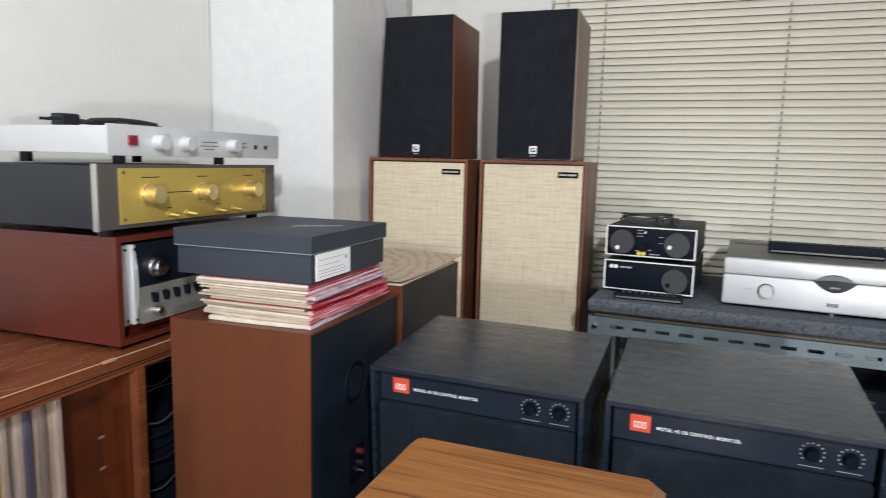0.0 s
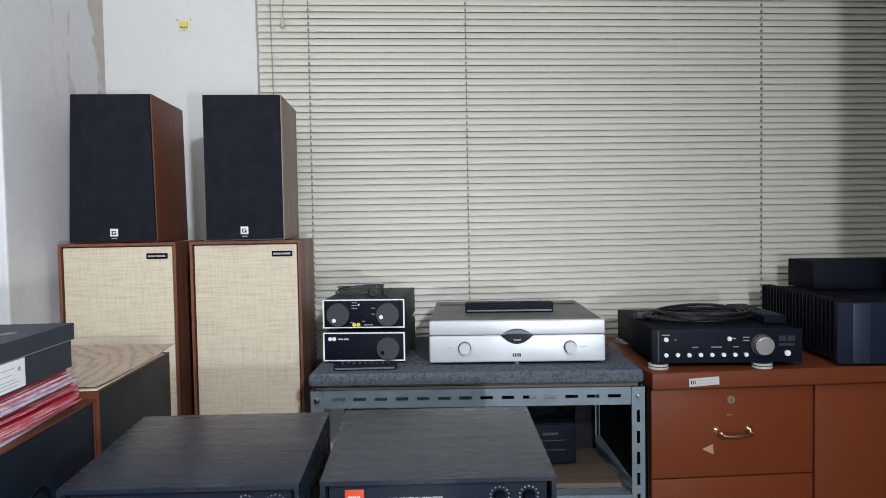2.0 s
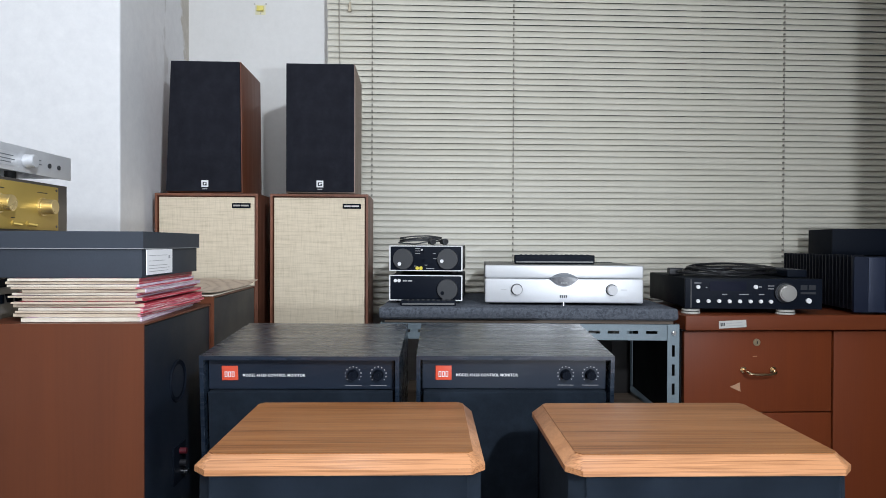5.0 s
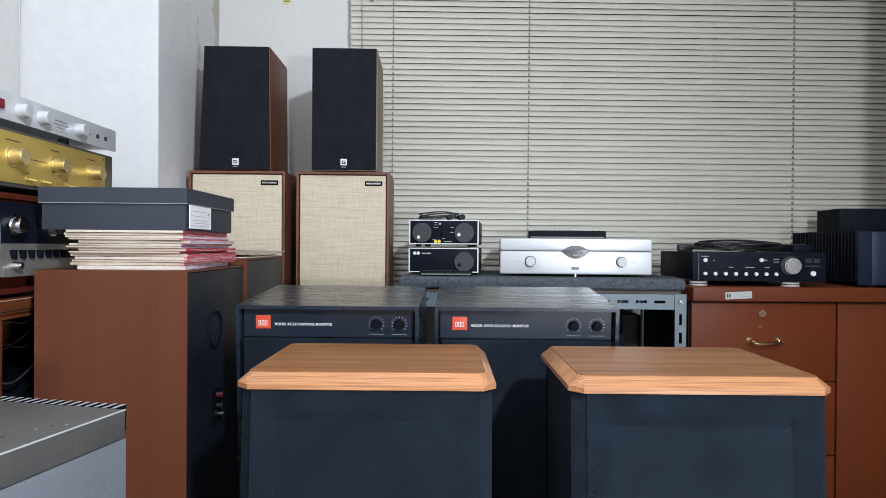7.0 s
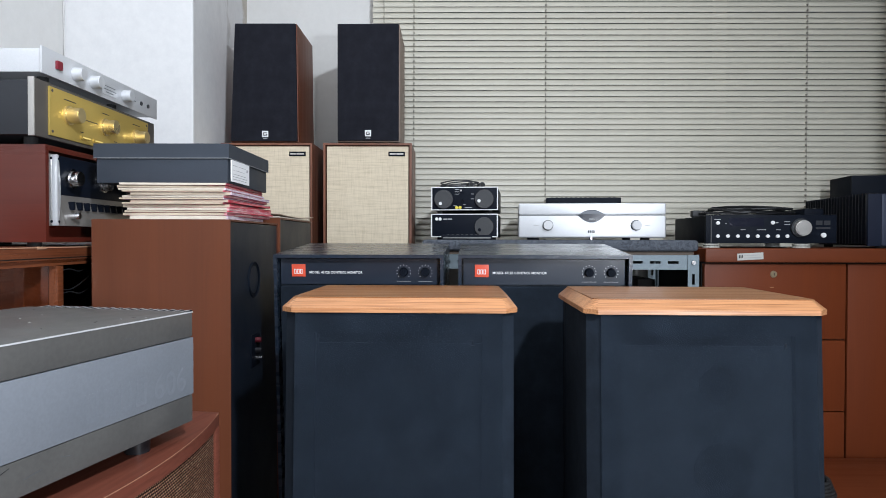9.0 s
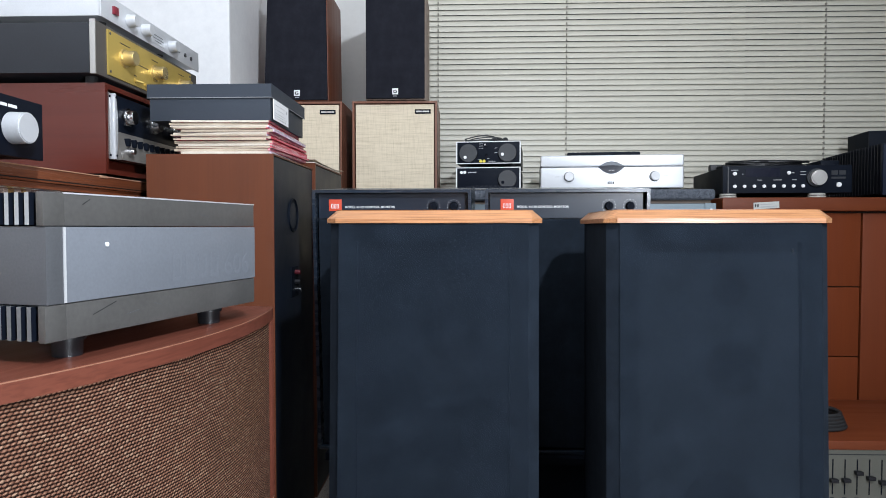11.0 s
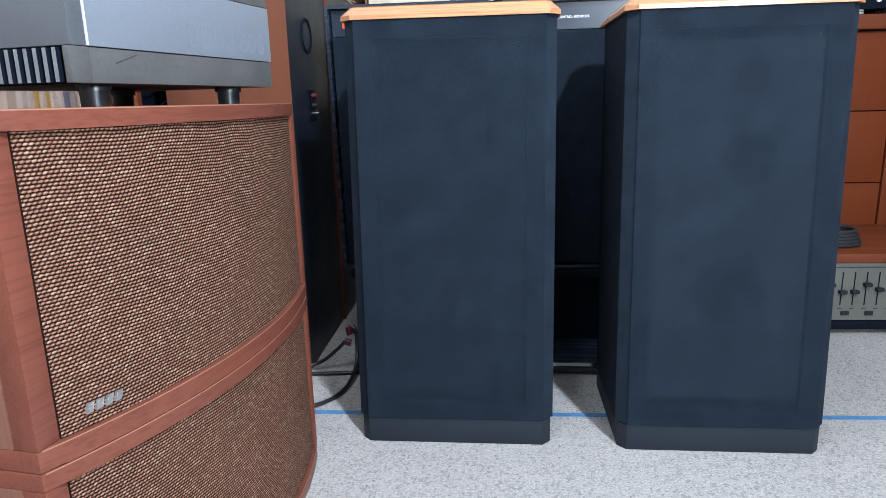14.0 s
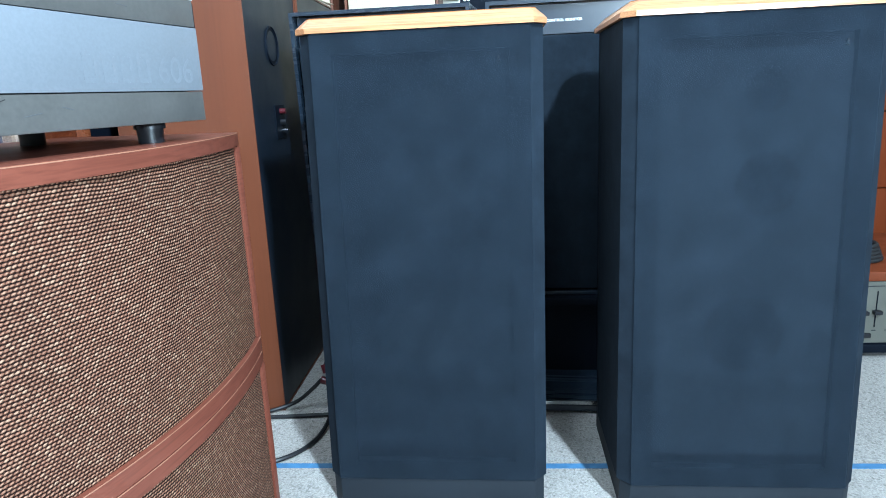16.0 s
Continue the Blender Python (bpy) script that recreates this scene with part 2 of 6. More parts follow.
def carpet(name, dark, light, scale, relief, speck):
    m, nt, b = nodes_of(name)
    v = coords(nt)
    n1 = node(nt, "ShaderNodeTexNoise", Scale=scale, Detail=4.0, Roughness=0.8)
    n2 = node(nt, "ShaderNodeTexVoronoi", Scale=scale * 0.8)
    n3 = node(nt, "ShaderNodeTexNoise", Scale=5.0, Detail=4.0)
    for n in (n1, n2, n3):
        nt.links.new(v, n.inputs["Vector"])
    a = ramp(nt, n1.outputs["Fac"], [(0.36, dark), (0.5, tuple((x + y) / 2 for x, y in zip(dark, light))), (0.62, light)])
    s = ramp(nt, n2.outputs["Color"], [(0.1, dark), (0.5, light)])
    g = ramp(nt, n3.outputs["Fac"], [(0.3, tuple(x * 0.86 for x in light)), (0.7, light)])
    nt.links.new(mixed(nt, mixed(nt, a, s, speck), g, 0.3), b.inputs["Base Color"])
    b.inputs["Roughness"].default_value = 1.0
    b.inputs["Specular IOR Level"].default_value = 0.05
    bump(nt, b, n1.outputs["Fac"], relief, 0.004)
    return m


M_wall = stained_wall("white_wall_paint", (0.735, 0.725, 0.705), (0.64, 0.62, 0.59), 0.28)
M_pillar = flaking_pillar("flaking_pillar_paint")
# darker tone for unseen walls, chosen to cut light bounced onto the blind
M_grey = stained_wall("bounce_cutting_wall_paint", (0.36, 0.34, 0.31), (0.30, 0.28, 0.25), 0.25)
M_ceiling = plain("ceiling_paint", (0.75, 0.75, 0.74), 0.8, vary=0.05)
M_floor = carpet("grey_fleck_carpet", (0.042, 0.038, 0.036), (0.60, 0.555, 0.515), 250.0, 0.9, 0.35)
M_felt = carpet("grey_felt", (0.010, 0.013, 0.020), (0.150, 0.165, 0.195), 190.0, 1.0, 0.45)
M_slat = plain("cream_blind_slat", (0.64, 0.61, 0.52), 0.42, vary=0.05, grain=90, relief=0.02, blotch=2.0)
M_cord = plain("blind_cord", (0.33, 0.31, 0.26), 0.9)
M_ladder = plain("dark_ladder_cord", (0.25, 0.24, 0.205), 0.9)
M_cordwood = plain("cord_knob_plastic", (0.55, 0.48, 0.36), 0.5)
M_hook = plain("yellow_plastic_hook", (0.72, 0.62, 0.16), 0.5)
M_walnut = wood("walnut_veneer", (0.10, 0.035, 0.018), (0.24, 0.09, 0.05), "Z", 0.42)
M_teak = wood("reddish_teak_veneer", (0.082, 0.0245, 0.0108), (0.140, 0.0435, 0.0200), "Z", 0.44, contrast=1.5, pores=0.07, relief=0.04, spec=0.3, scale=0.6)
M_sidewood = wood("red_walnut_side", (0.105, 0.032, 0.014), (0.165, 0.052, 0.024), "Z", 0.45, contrast=0.9, pores=0.18, relief=0.06, spec=0.35)
M_greywood = wood("faded_walnut_side", (0.20, 0.14, 0.11), (0.34, 0.25, 0.20), "Z", 0.5)
M_oak = wood("honey_oak", (0.155, 0.048, 0.012), (0.350, 0.143, 0.045), "X", 0.36, relief=0.4, coat=0.08, contrast=0.30, pores=0.48, scale=1.3, spec=0.28)
# same oak made lighter: light falling on the bevel is put into the colour
M_oaklit = wood("lit_oak_edge", (0.24, 0.085, 0.028), (0.62, 0.300, 0.140), "X", 0.33, relief=0.6, coat=0.3, contrast=0.42, pores=0.48, scale=1.5, spec=0.4)
M_mahog = wood("mahogany_lacquer", (0.066, 0.0105, 0.0062), (0.120, 0.0220, 0.0128), "X", 0.30, coat=0.2, contrast=1.2, pores=0.12, relief=0.05, spec=0.4)
M_cherry = wood("cherry_laminate", (0.142, 0.030, 0.009), (0.174, 0.040, 0.013), "Z", 0.42, contrast=1.1, relief=0.03, pores=0.10, spec=0.25)
M_cherrytop = wood("cherry_laminate_top", (0.130, 0.029, 0.010), (0.162, 0.040, 0.014), "X", 0.38, contrast=1.1, relief=0.03, pores=0.12, spec=0.3)
M_table = wood("worn_table_veneer", (0.105, 0.026, 0.0105), (0.215, 0.066, 0.027), "Y", 0.28, relief=0.2, contrast=0.4, pores=0.36)
M_bowwood = wood("pinkish_walnut", (0.104, 0.029, 0.0175), (0.172, 0.053, 0.033), "X", 0.38, contrast=0.9, pores=0.28, spec=0.3)
M_bowside = wood("walnut_side_panel", (0.11, 0.045, 0.028), (0.20, 0.085, 0.055), "Z", 0.42)
M_blackash = wood("black_ash", (0.0078, 0.0138, 0.0245), (0.0175, 0.0285, 0.0465), "X", 0.26, scale=2.2, relief=0.2, contrast=1.3, pores=0.24, spec=0.75, coat=0.3)
M_blackcloth = fine_cloth("black_grille_cloth", (0.0092, 0.0098, 0.0140), (0.0188, 0.0197, 0.0265))
M_towercloth = fine_cloth("charcoal_grille_cloth", (0.0080, 0.0117, 0.0176), (0.0168, 0.0240, 0.0352))
M_thincloth = fine_cloth("thin_charcoal_cloth", (0.0103, 0.0154, 0.0229), (0.0206, 0.0296, 0.0433), 0.56)
M_linen = linen("oatmeal_linen_grille", (0.44, 0.362, 0.255), (0.715, 0.618, 0.472))
M_weave = basket("brown_basket_grille", (0.015, 0.0066, 0.0044), (0.194, 0.086, 0.053), (0.58, 0.395, 0.265))
M_black = plain("black_enamel", (0.004, 0.006, 0.011), 0.6, vary=0.2, spec=0.08)
M_blackpanel = plain("black_anodised_panel", (0.005, 0.0075, 0.014), 0.5, vary=0.15, spec=0.10)
M_control = plain("black_control_panel", (0.0115, 0.0180, 0.0310), 0.34, vary=0.2, spec=0.6, blotch=6)
M_plastic = plain("black_plastic", (0.011, 0.011, 0.014), 0.45, vary=0.2, spec=0.4)
M_rubber = plain("black_rubber", (0.015, 0.015, 0.016), 0.75)
M_greyknob = plain("dark_grey_knob", (0.036, 0.038, 0.042), 0.5)
M_casegrey = plain("charcoal_case_paint", (0.021, 0.023, 0.028), 0.55, vary=0.2, spec=0.35)
M_silver = plain("satin_silver", (0.66, 0.67, 0.69), 0.36, 0.35, vary=0.05)
M_silverpaint = plain("white_silver_paint", (0.58, 0.59, 0.61), 0.38, 0.2, vary=0.07)
M_ampgrey = plain("grey_metal_top", (0.150, 0.150, 0.148), 0.4, 0.4, vary=0.1)
M_greyamppanel = plain("blue_grey_paint", (0.155, 0.168, 0.190), 0.5, 0.1, vary=0.12, blotch=5)
M_greyamptrim = plain("worn_grey_casting", (0.088, 0.085, 0.081), 0.46, 0.2, vary=0.2, blotch=14, grain=180, relief=0.04)
M_greyampend = plain("dark_grey_end", (0.085, 0.088, 0.095), 0.5, 0.2, vary=0.15)
M_fin = plain("worn_grey_fin", (0.17, 0.175, 0.18), 0.45, 0.3, vary=0.15)
M_finbare = plain("bare_aluminium_fin_top", (0.40, 0.41, 0.42), 0.42, 0.3, vary=0.12)
M_gold = plain("gold_anodised_plate", (0.56, 0.40, 0.105), 0.46, 0.5, vary=0.08)
M_goldknob = plain("pale_gold_knob", (0.78, 0.64, 0.34), 0.30, 0.85, vary=0.05)
M_taupe = plain("taupe_panel", (0.125, 0.113, 0.104), 0.42, 0.5, vary=0.1)
M_chrome = plain("worn_chrome", (0.78, 0.78, 0.79), 0.18, 1.0, vary=0.06)
M_brass = plain("brass_pull", (0.78, 0.60, 0.38), 0.22, 1.0, vary=0.08)
M_nickel = plain("brushed_nickel", (0.50, 0.485, 0.465), 0.35, 0.8, vary=0.08)
M_steel = plain("blue_grey_enamelled_steel", (0.155, 0.195, 0.22), 0.45, 0.25, vary=0.22, blotch=20)
M_white = plain("white_print", (0.80, 0.80, 0.80), 0.6, vary=0.03)
M_greyprint = plain("grey_print", (0.40, 0.40, 0.41), 0.6, vary=0.03)
M_dimprint = plain("dim_grey_print", (0.22, 0.22, 0.23), 0.6, vary=0.05)
M_logoblue = plain("faint_grey_print", (0.155, 0.168, 0.190), 0.33, 0.1, vary=0.12, blotch=5)
M_red = plain("orange_red_badge", (0.70, 0.085, 0.04), 0.45, vary=0.04)
M_redplastic = plain("red_plastic", (0.20, 0.012, 0.025), 0.35, vary=0.08)
M_plugred = plain("dark_red_plug", (0.085, 0.008, 0.014), 0.4, vary=0.1)
M_yellow = plain("yellow_print", (0.75, 0.62, 0.06), 0.5, vary=0.04)
M_boxcard = plain("charcoal_box_card", (0.036, 0.044, 0.058), 0.6, vary=0.12, relief=0.1, spec=0.3)
M_boxedge = plain("worn_card_edge", (0.26, 0.27, 0.28), 0.7)
M_paper = plain("white_label_paper", (0.88, 0.88, 0.89), 0.6, vary=0.03)
def printed_spine(name, tones):
    """Magazine cover edges: patches of print in several colours, different on each copy."""
    m, nt, b = nodes_of(name)
    info = nt.nodes.new("ShaderNodeObjectInfo")
    n = node(nt, "ShaderNodeTexNoise", Scale=1.0, Detail=3.0, Roughness=0.6)
    n.noise_dimensions = "4D"
    nt.links.new(coords(nt, scale=(20, 11, 520)), n.inputs["Vector"])
    nt.links.new(calc(nt, "MULTIPLY", info.outputs["Random"], 40.0), n.inputs["W"])
    nt.links.new(ramp(nt, n.outputs["Fac"], [(0.30 + 0.40 * i / (len(tones) - 1), c) for i, c in enumerate(tones)]), b.inputs["Base Color"])
    b.inputs["Roughness"].default_value = 0.45
    bump(nt, b, n.outputs["Fac"], 0.3, 0.001)
    return m


def marbled(name, dark, light):
    """Brown card with warped growth lines, as on figured veneer paper."""
    m, nt, b = nodes_of(name)
    v = coords(nt, scale=(1.0, 0.55, 1.0))
    w = node(nt, "ShaderNodeTexWave", Scale=13.0, Distortion=8.0, Detail=3.0, Detail_Scale=1.2, Detail_Roughness=0.6)
    w.wave_type, w.rings_direction = "RINGS", "Z"
    n = node(nt, "ShaderNodeTexNoise", Scale=60.0, Detail=4.0)
    nt.links.new(v, w.inputs["Vector"])
    nt.links.new(v, n.inputs["Vector"])
    mid = tuple(0.4 * a + 0.6 * c for a, c in zip(dark, light))
    a = ramp(nt, w.outputs["Fac"], [(0.05, dark), (0.25, mid), (0.8, light)])
    c = ramp(nt, n.outputs["Fac"], [(0.35, mid), (0.65, light)])
    nt.links.new(mixed(nt, a, c, 0.4), b.inputs["Base Color"])
    b.inputs["Roughness"].default_value = 0.5
    bump(nt, b, n.outputs["Fac"], 0.25, 0.001)
    return m


def page_edge(name, dark, light):
    """Leaves of paper seen edge on: fine lines lying flat, browned in places."""
    m, nt, b = nodes_of(name)
    lines = node(nt, "ShaderNodeTexNoise", Scale=1.0, Detail=4.0, Roughness=0.75)
    age = node(nt, "ShaderNodeTexNoise", Scale=22.0, Detail=3.0)
    nt.links.new(coords(nt, scale=(6, 6, 1400)), lines.inputs["Vector"])
    nt.links.new(coords(nt), age.inputs["Vector"])
    a = ramp(nt, lines.outputs["Fac"], [(0.32, tuple(c * 0.55 for c in dark)), (0.45, dark), (0.58, light)])
    c = ramp(nt, age.outputs["Fac"], [(0.35, dark), (0.6, light)])
    nt.links.new(mixed(nt, a, c, 0.35), b.inputs["Base Color"])
    b.inputs["Roughness"].default_value = 0.9
    bump(nt, b, lines.outputs["Fac"], 0.6, 0.001)
    return m


M_page = page_edge("yellowed_page_edge", (0.42, 0.33, 0.24), (0.66, 0.56, 0.44))
M_page2 = page_edge("pale_page_edge", (0.50, 0.43, 0.34), (0.76, 0.69, 0.59))
M_spine_red = printed_spine("red_magazine_spine", ((0.22, 0.008, 0.03), (0.46, 0.015, 0.05), (0.55, 0.03, 0.06), (0.72, 0.40, 0.42), (0.40, 0.010, 0.04)))
M_spine_pink = printed_spine("pink_magazine_spine", ((0.80, 0.66, 0.66), (0.66, 0.22, 0.28), (0.50, 0.03, 0.08), (0.82, 0.72, 0.68), (0.62, 0.25, 0.28)))
M_spine_white = printed_spine("white_magazine_spine", ((0.82, 0.78, 0.80), (0.80, 0.74, 0.75), (0.48, 0.30, 0.46), (0.82, 0.78, 0.78), (0.16, 0.12, 0.16)))
M_spine_dark = printed_spine("dark_magazine_spine", ((0.05, 0.04, 0.06), (0.10, 0.05, 0.08), (0.45, 0.02, 0.05), (0.06, 0.05, 0.06), (0.65, 0.55, 0.40)))
M_sheet = marbled("marbled_brown_card", (0.30, 0.215, 0.155), (0.50, 0.395, 0.305))
M_tape = plain("blue_floor_tape", (0.075, 0.18, 0.34), 0.7, vary=0.4, grain=60, blotch=25)
M_board = wood("shelf_chipboard", (0.075, 0.052, 0.036), (0.145, 0.106, 0.078), "X", 0.6)
# pale panel darkened: shade from the cabinet above is put into its colour
M_panelgrey = plain("shaded_grey_mixer_panel", (0.135, 0.133, 0.112), 0.45, 0.2, vary=0.08)
M_cream = plain("cream_puck", (0.48, 0.465, 0.42), 0.5)
M_display = plain("dark_blue_display", (0.010, 0.012, 0.024), 0.15, vary=0.1)
# near-black: shade under and behind things is put into the boards' colour
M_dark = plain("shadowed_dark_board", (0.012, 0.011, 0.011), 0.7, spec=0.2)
M_window = plain("window_frame_paint", (0.55, 0.55, 0.53), 0.5)
M_cable = plain("black_cable_sheath", (0.011, 0.011, 0.013), 0.36, vary=0.15)
M_lead = plain("grey_lead_sheath", (0.055, 0.056, 0.060), 0.4, vary=0.15)
M_buttonwhite = plain("pale_button_cap", (0.80, 0.80, 0.80), 0.35, vary=0.04)
M_aluknob = plain("matt_aluminium_knob", (0.55, 0.55, 0.56), 0.5, 0.3, vary=0.05)
M_navy = plain("dark_blue_anodised_panel", (0.008, 0.012, 0.027), 0.5, spec=0.12)
M_baffle = plain("grey_baffle_paint", (0.038, 0.050, 0.067), 0.9, vary=0.3, spec=0.1)
M_plinth = plain("dark_grey_plinth_paint", (0.0125, 0.0165, 0.0225), 0.6, vary=0.2, spec=0.25)
M_cone = plain("dark_driver_cone", (0.018, 0.024, 0.033), 0.8, vary=0.3, spec=0.1)
M_sticker = plain("yellowed_label_paper", (0.50, 0.50, 0.47), 0.7, vary=0.08)
M_navyback = plain("blue_black_back_paint", (0.0090, 0.0135, 0.0225), 0.45, vary=0.3, spec=0.25)
M_dimpanel = plain("dim_brushed_panel", (0.21, 0.195, 0.18), 0.4, 0.35, vary=0.12)
M_scuff = plain("pale_scuff", (0.27, 0.125, 0.075), 0.6)
M_chip = plain("bare_wood_chip", (0.42, 0.235, 0.14), 0.8)

M_glass, nt, b = nodes_of("clear_glass")
b.inputs["Transmission Weight"].default_value = 1.0
b.inputs["Roughness"].default_value = 0.02
b.inputs["Base Color"].default_value = (0.9, 0.93, 0.92, 1)
M_smoke, nt, b = nodes_of("brown_tinted_glass")
b.inputs["Transmission Weight"].default_value = 1.0
b.inputs["Roughness"].default_value = 0.03
b.inputs["Base Color"].default_value = (0.46, 0.37, 0.32, 1)
b.inputs["IOR"].default_value = 1.62


# ---- mesh helpers ----
def put_box(bm, x0, x1, y0, y1, z0, z1):
    v = [bm.verts.new((x, y, z)) for z in (z0, z1) for x, y in ((x0, y0), (x1, y0), (x1, y1), (x0, y1))]
    for f in ((3, 2, 1, 0), (4, 5, 6, 7), (0, 1, 5, 4), (1, 2, 6, 5), (2, 3, 7, 6), (3, 0, 4, 7)):
        bm.faces.new([v[i] for i in f])


def rounded(bm, w, seg=2):
    if w > 0:
        bmesh.ops.bevel(bm, geom=bm.edges[:], offset=w, segments=seg, affect="EDGES", profile=0.6)
    return bm


def box(x0, x1, y0, y1, z0, z1, w=0.0, seg=2):
    bm = bmesh.new()
    put_box(bm, x0, x1, y0, y1, z0, z1)
    return rounded(bm, w, seg)


def prism(poly, z0, z1, w=0.0, top=None):
    """An upright prism on a plan given anticlockwise; top: another plan for its upper end."""
    bm = bmesh.new()
    a = [bm.verts.new((x, y, z0)) for x, y in poly]
    c = [bm.verts.new((x, y, z1)) for x, y in (top or poly)]
    n = len(poly)
    bm.faces.new(a[::-1]), bm.faces.new(c)
    for i in range(n):
        bm.faces.new((a[i], a[(i + 1) % n], c[(i + 1) % n], c[i]))
    return rounded(bm, w)


def round_bar(p, q, r, seg=20, r2=None, w=0.0):
    """A round bar or knob from p to q."""
    bm = bmesh.new()
    p, q = Vector(p), Vector(q)
    turn = (q - p).to_track_quat("Z", "Y").to_matrix().to_4x4()
    bmesh.ops.create_cone(bm, cap_ends=True, segments=seg, radius1=r, radius2=r if r2 is None else r2, depth=(q - p).length,
                          matrix=Matrix.Translation((p + q) / 2) @ turn)
    if w:
        bmesh.ops.bevel(bm, geom=[e for e in bm.edges if all(len(f.verts) > 4 or len(f.verts) == 4 for f in e.link_faces) and any(len(f.verts) > 4 for f in e.link_faces)],
                        offset=w, segments=2, affect="EDGES")
    return bm


def sweep(points, r, seg=8, closed=False):
    """A cable: a tube along a smooth line through the points."""
    pts = [Vector(p) for p in points]
    fine = []
    n = len(pts)
    for i in range(n - 1):
        p0, p1, p2, p3 = pts[max(i - 1, 0)], pts[i], pts[i + 1], pts[min(i + 2, n - 1)]
        for k in range(6):
            t = k / 6
            fine.append(0.5 * ((2 * p1) + (p2 - p0) * t + (2 * p0 - 5 * p1 + 4 * p2 - p3) * t * t + (3 * p1 - p0 - 3 * p2 + p3) * t ** 3))
    fine.append(pts[-1])
    bm = bmesh.new()
    rings = []
    for i, p in enumerate(fine):
        d = (fine[min(i + 1, len(fine) - 1)] - fine[max(i - 1, 0)]).normalized()
        a = d.cross(Vector((0.13, 0.31, 0.94))).normalized()
        c = d.cross(a)
        rings.append([bm.verts.new(p + r * (math.cos(k * math.tau / seg) * a + math.sin(k * math.tau / seg) * c)) for k in range(seg)])
    for ra, rb in zip(rings, rings[1:]):
        for k in range(seg):
            bm.faces.new((ra[k], ra[(k + 1) % seg], rb[(k + 1) % seg], rb[k]))
    bm.faces.new(rings[0][::-1]), bm.faces.new(rings[-1])
    return bm


def merge(*bms):
    out = bms[0]
    for other in bms[1:]:
        me = bpy.data.meshes.new("tmp")
        other.to_mesh(me)
        other.free()
        out.from_mesh(me)
        bpy.data.meshes.remove(me)
    return out


def hollow(x0, x1, y0, y1, z0, z1, e, depth, side="front", w=0.001):
    """A case of one piece with wall thickness e, open to one side to that depth."""
    bm = box(x0, x1, y0, y1, z0, z1)
    axis, sign = {"front": (1, -1), "east": (0, 1), "under": (2, -1)}[side]
    bm.normal_update()
    face = max(bm.faces, key=lambda f: f.normal[axis] * sign)
    bmesh.ops.inset_region(bm, faces=[face], thickness=e)
    move = Vector((0, 0, 0))
    move[axis] = -sign * depth
    res = bmesh.ops.extrude_face_region(bm, geom=[face])
    bmesh.ops.translate(bm, vec=move, verts=[v for v in res["geom"] if isinstance(v, bmesh.types.BMVert)])
    bmesh.ops.delete(bm, geom=[face], context="FACES")
    return bm


def mesh_of(name, bm, material, smooth=True):
    bmesh.ops.recalc_face_normals(bm, faces=bm.faces[:])
    me = bpy.data.meshes.new(name)
    bm.to_mesh(me)
    bm.free()
    me.materials.append(material)
    if smooth:
        me.shade_smooth()
        me.set_sharp_from_angle(angle=radians(32))
    return me


def part(name, bm, material, parent, label="", at=None):
    ob = new(name, mesh_of(name, bm, material))
    ob.parent = parent
    if at is not None:
        ob.matrix_basis = at
    if label:
        tagged(ob, label)
    return ob


def shared(name, me, parent, at):
    ob = new(name, me)
    ob.parent = parent
    ob.matrix_basis = at
    return ob


def thing(name, m, label, category, group=""):
    ob = new(name)
    ob.empty_display_size = 0.05
    ob.matrix_basis = m
    return tagged(ob, label, category, group)


def structure(name, bm, material, label, category):
    return tagged(new(name, mesh_of(name, bm, material, False)), label, category, kind="structure")


def lettering(body, size, spread=1.0, bold=0.0):
    """Flat letters of the built-in font as a bmesh, facing -y, starting at the origin."""
    cu = bpy.data.curves.new("letters", "FONT")
    cu.body, cu.size, cu.extrude, cu.space_character, cu.offset = body, size, 0.0004, spread, bold
    ob = new("letters", cu)
    me = bpy.data.meshes.new_from_object(ob.evaluated_get(bpy.context.evaluated_depsgraph_get()))
    bm = bmesh.new()
    bm.from_mesh(me)
    bpy.data.objects.remove(ob)
    bpy.data.curves.remove(cu)
    bpy.data.meshes.remove(me)
    bmesh.ops.transform(bm, matrix=Matrix.Rotation(radians(90), 4, "X"), verts=bm.verts[:])
    return bm


def bars(spec, y, t=0.0006):
    """Unreadable print: flat bars (x0, x1, z0, z1) on a plane facing -y."""
    bm = bmesh.new()
    for x0, x1, z0, z1 in spec:
        put_box(bm, x0, x1, y - t, y, z0, z1)
    return bm


def prints(spec, y, material, parent, t=0.0006):
    for one in spec:
        part("print", bars([one], y, t), material, parent)


# ---- the room ----
X0, X1, Y0, Y1, H = -1.10, 3.0, -2.9, 2.26, 2.7
structure("floor", box(X0 - 0.15, X1 + 0.15, Y0 - 0.15, Y1 + 0.15, -0.1, 0.0), M_floor, "pale grey flecked carpet floor", "floor")
structure("ceiling", box(X0 - 0.15, X1 + 0.15, Y0 - 0.15, Y1 + 0.15, H, H + 0.1), M_ceiling, "plain white ceiling", "ceiling")
structure("wall_west", box(X0 - 0.15, X0, Y0 - 0.15, Y1 + 0.15, 0.0, H), M_wall, "white painted wall with faint trowel marks", "wall")
structure("wall_east", box(X1, X1 + 0.15, Y0 - 0.15, Y1 + 0.15, 0.0, H), M_grey, "unseen wall, grey-beige to cut bounced light", "wall")
structure("wall_south", box(X0, X1, Y0 - 0.15, Y0, 0.0, H), M_wall, "white painted wall", "wall")
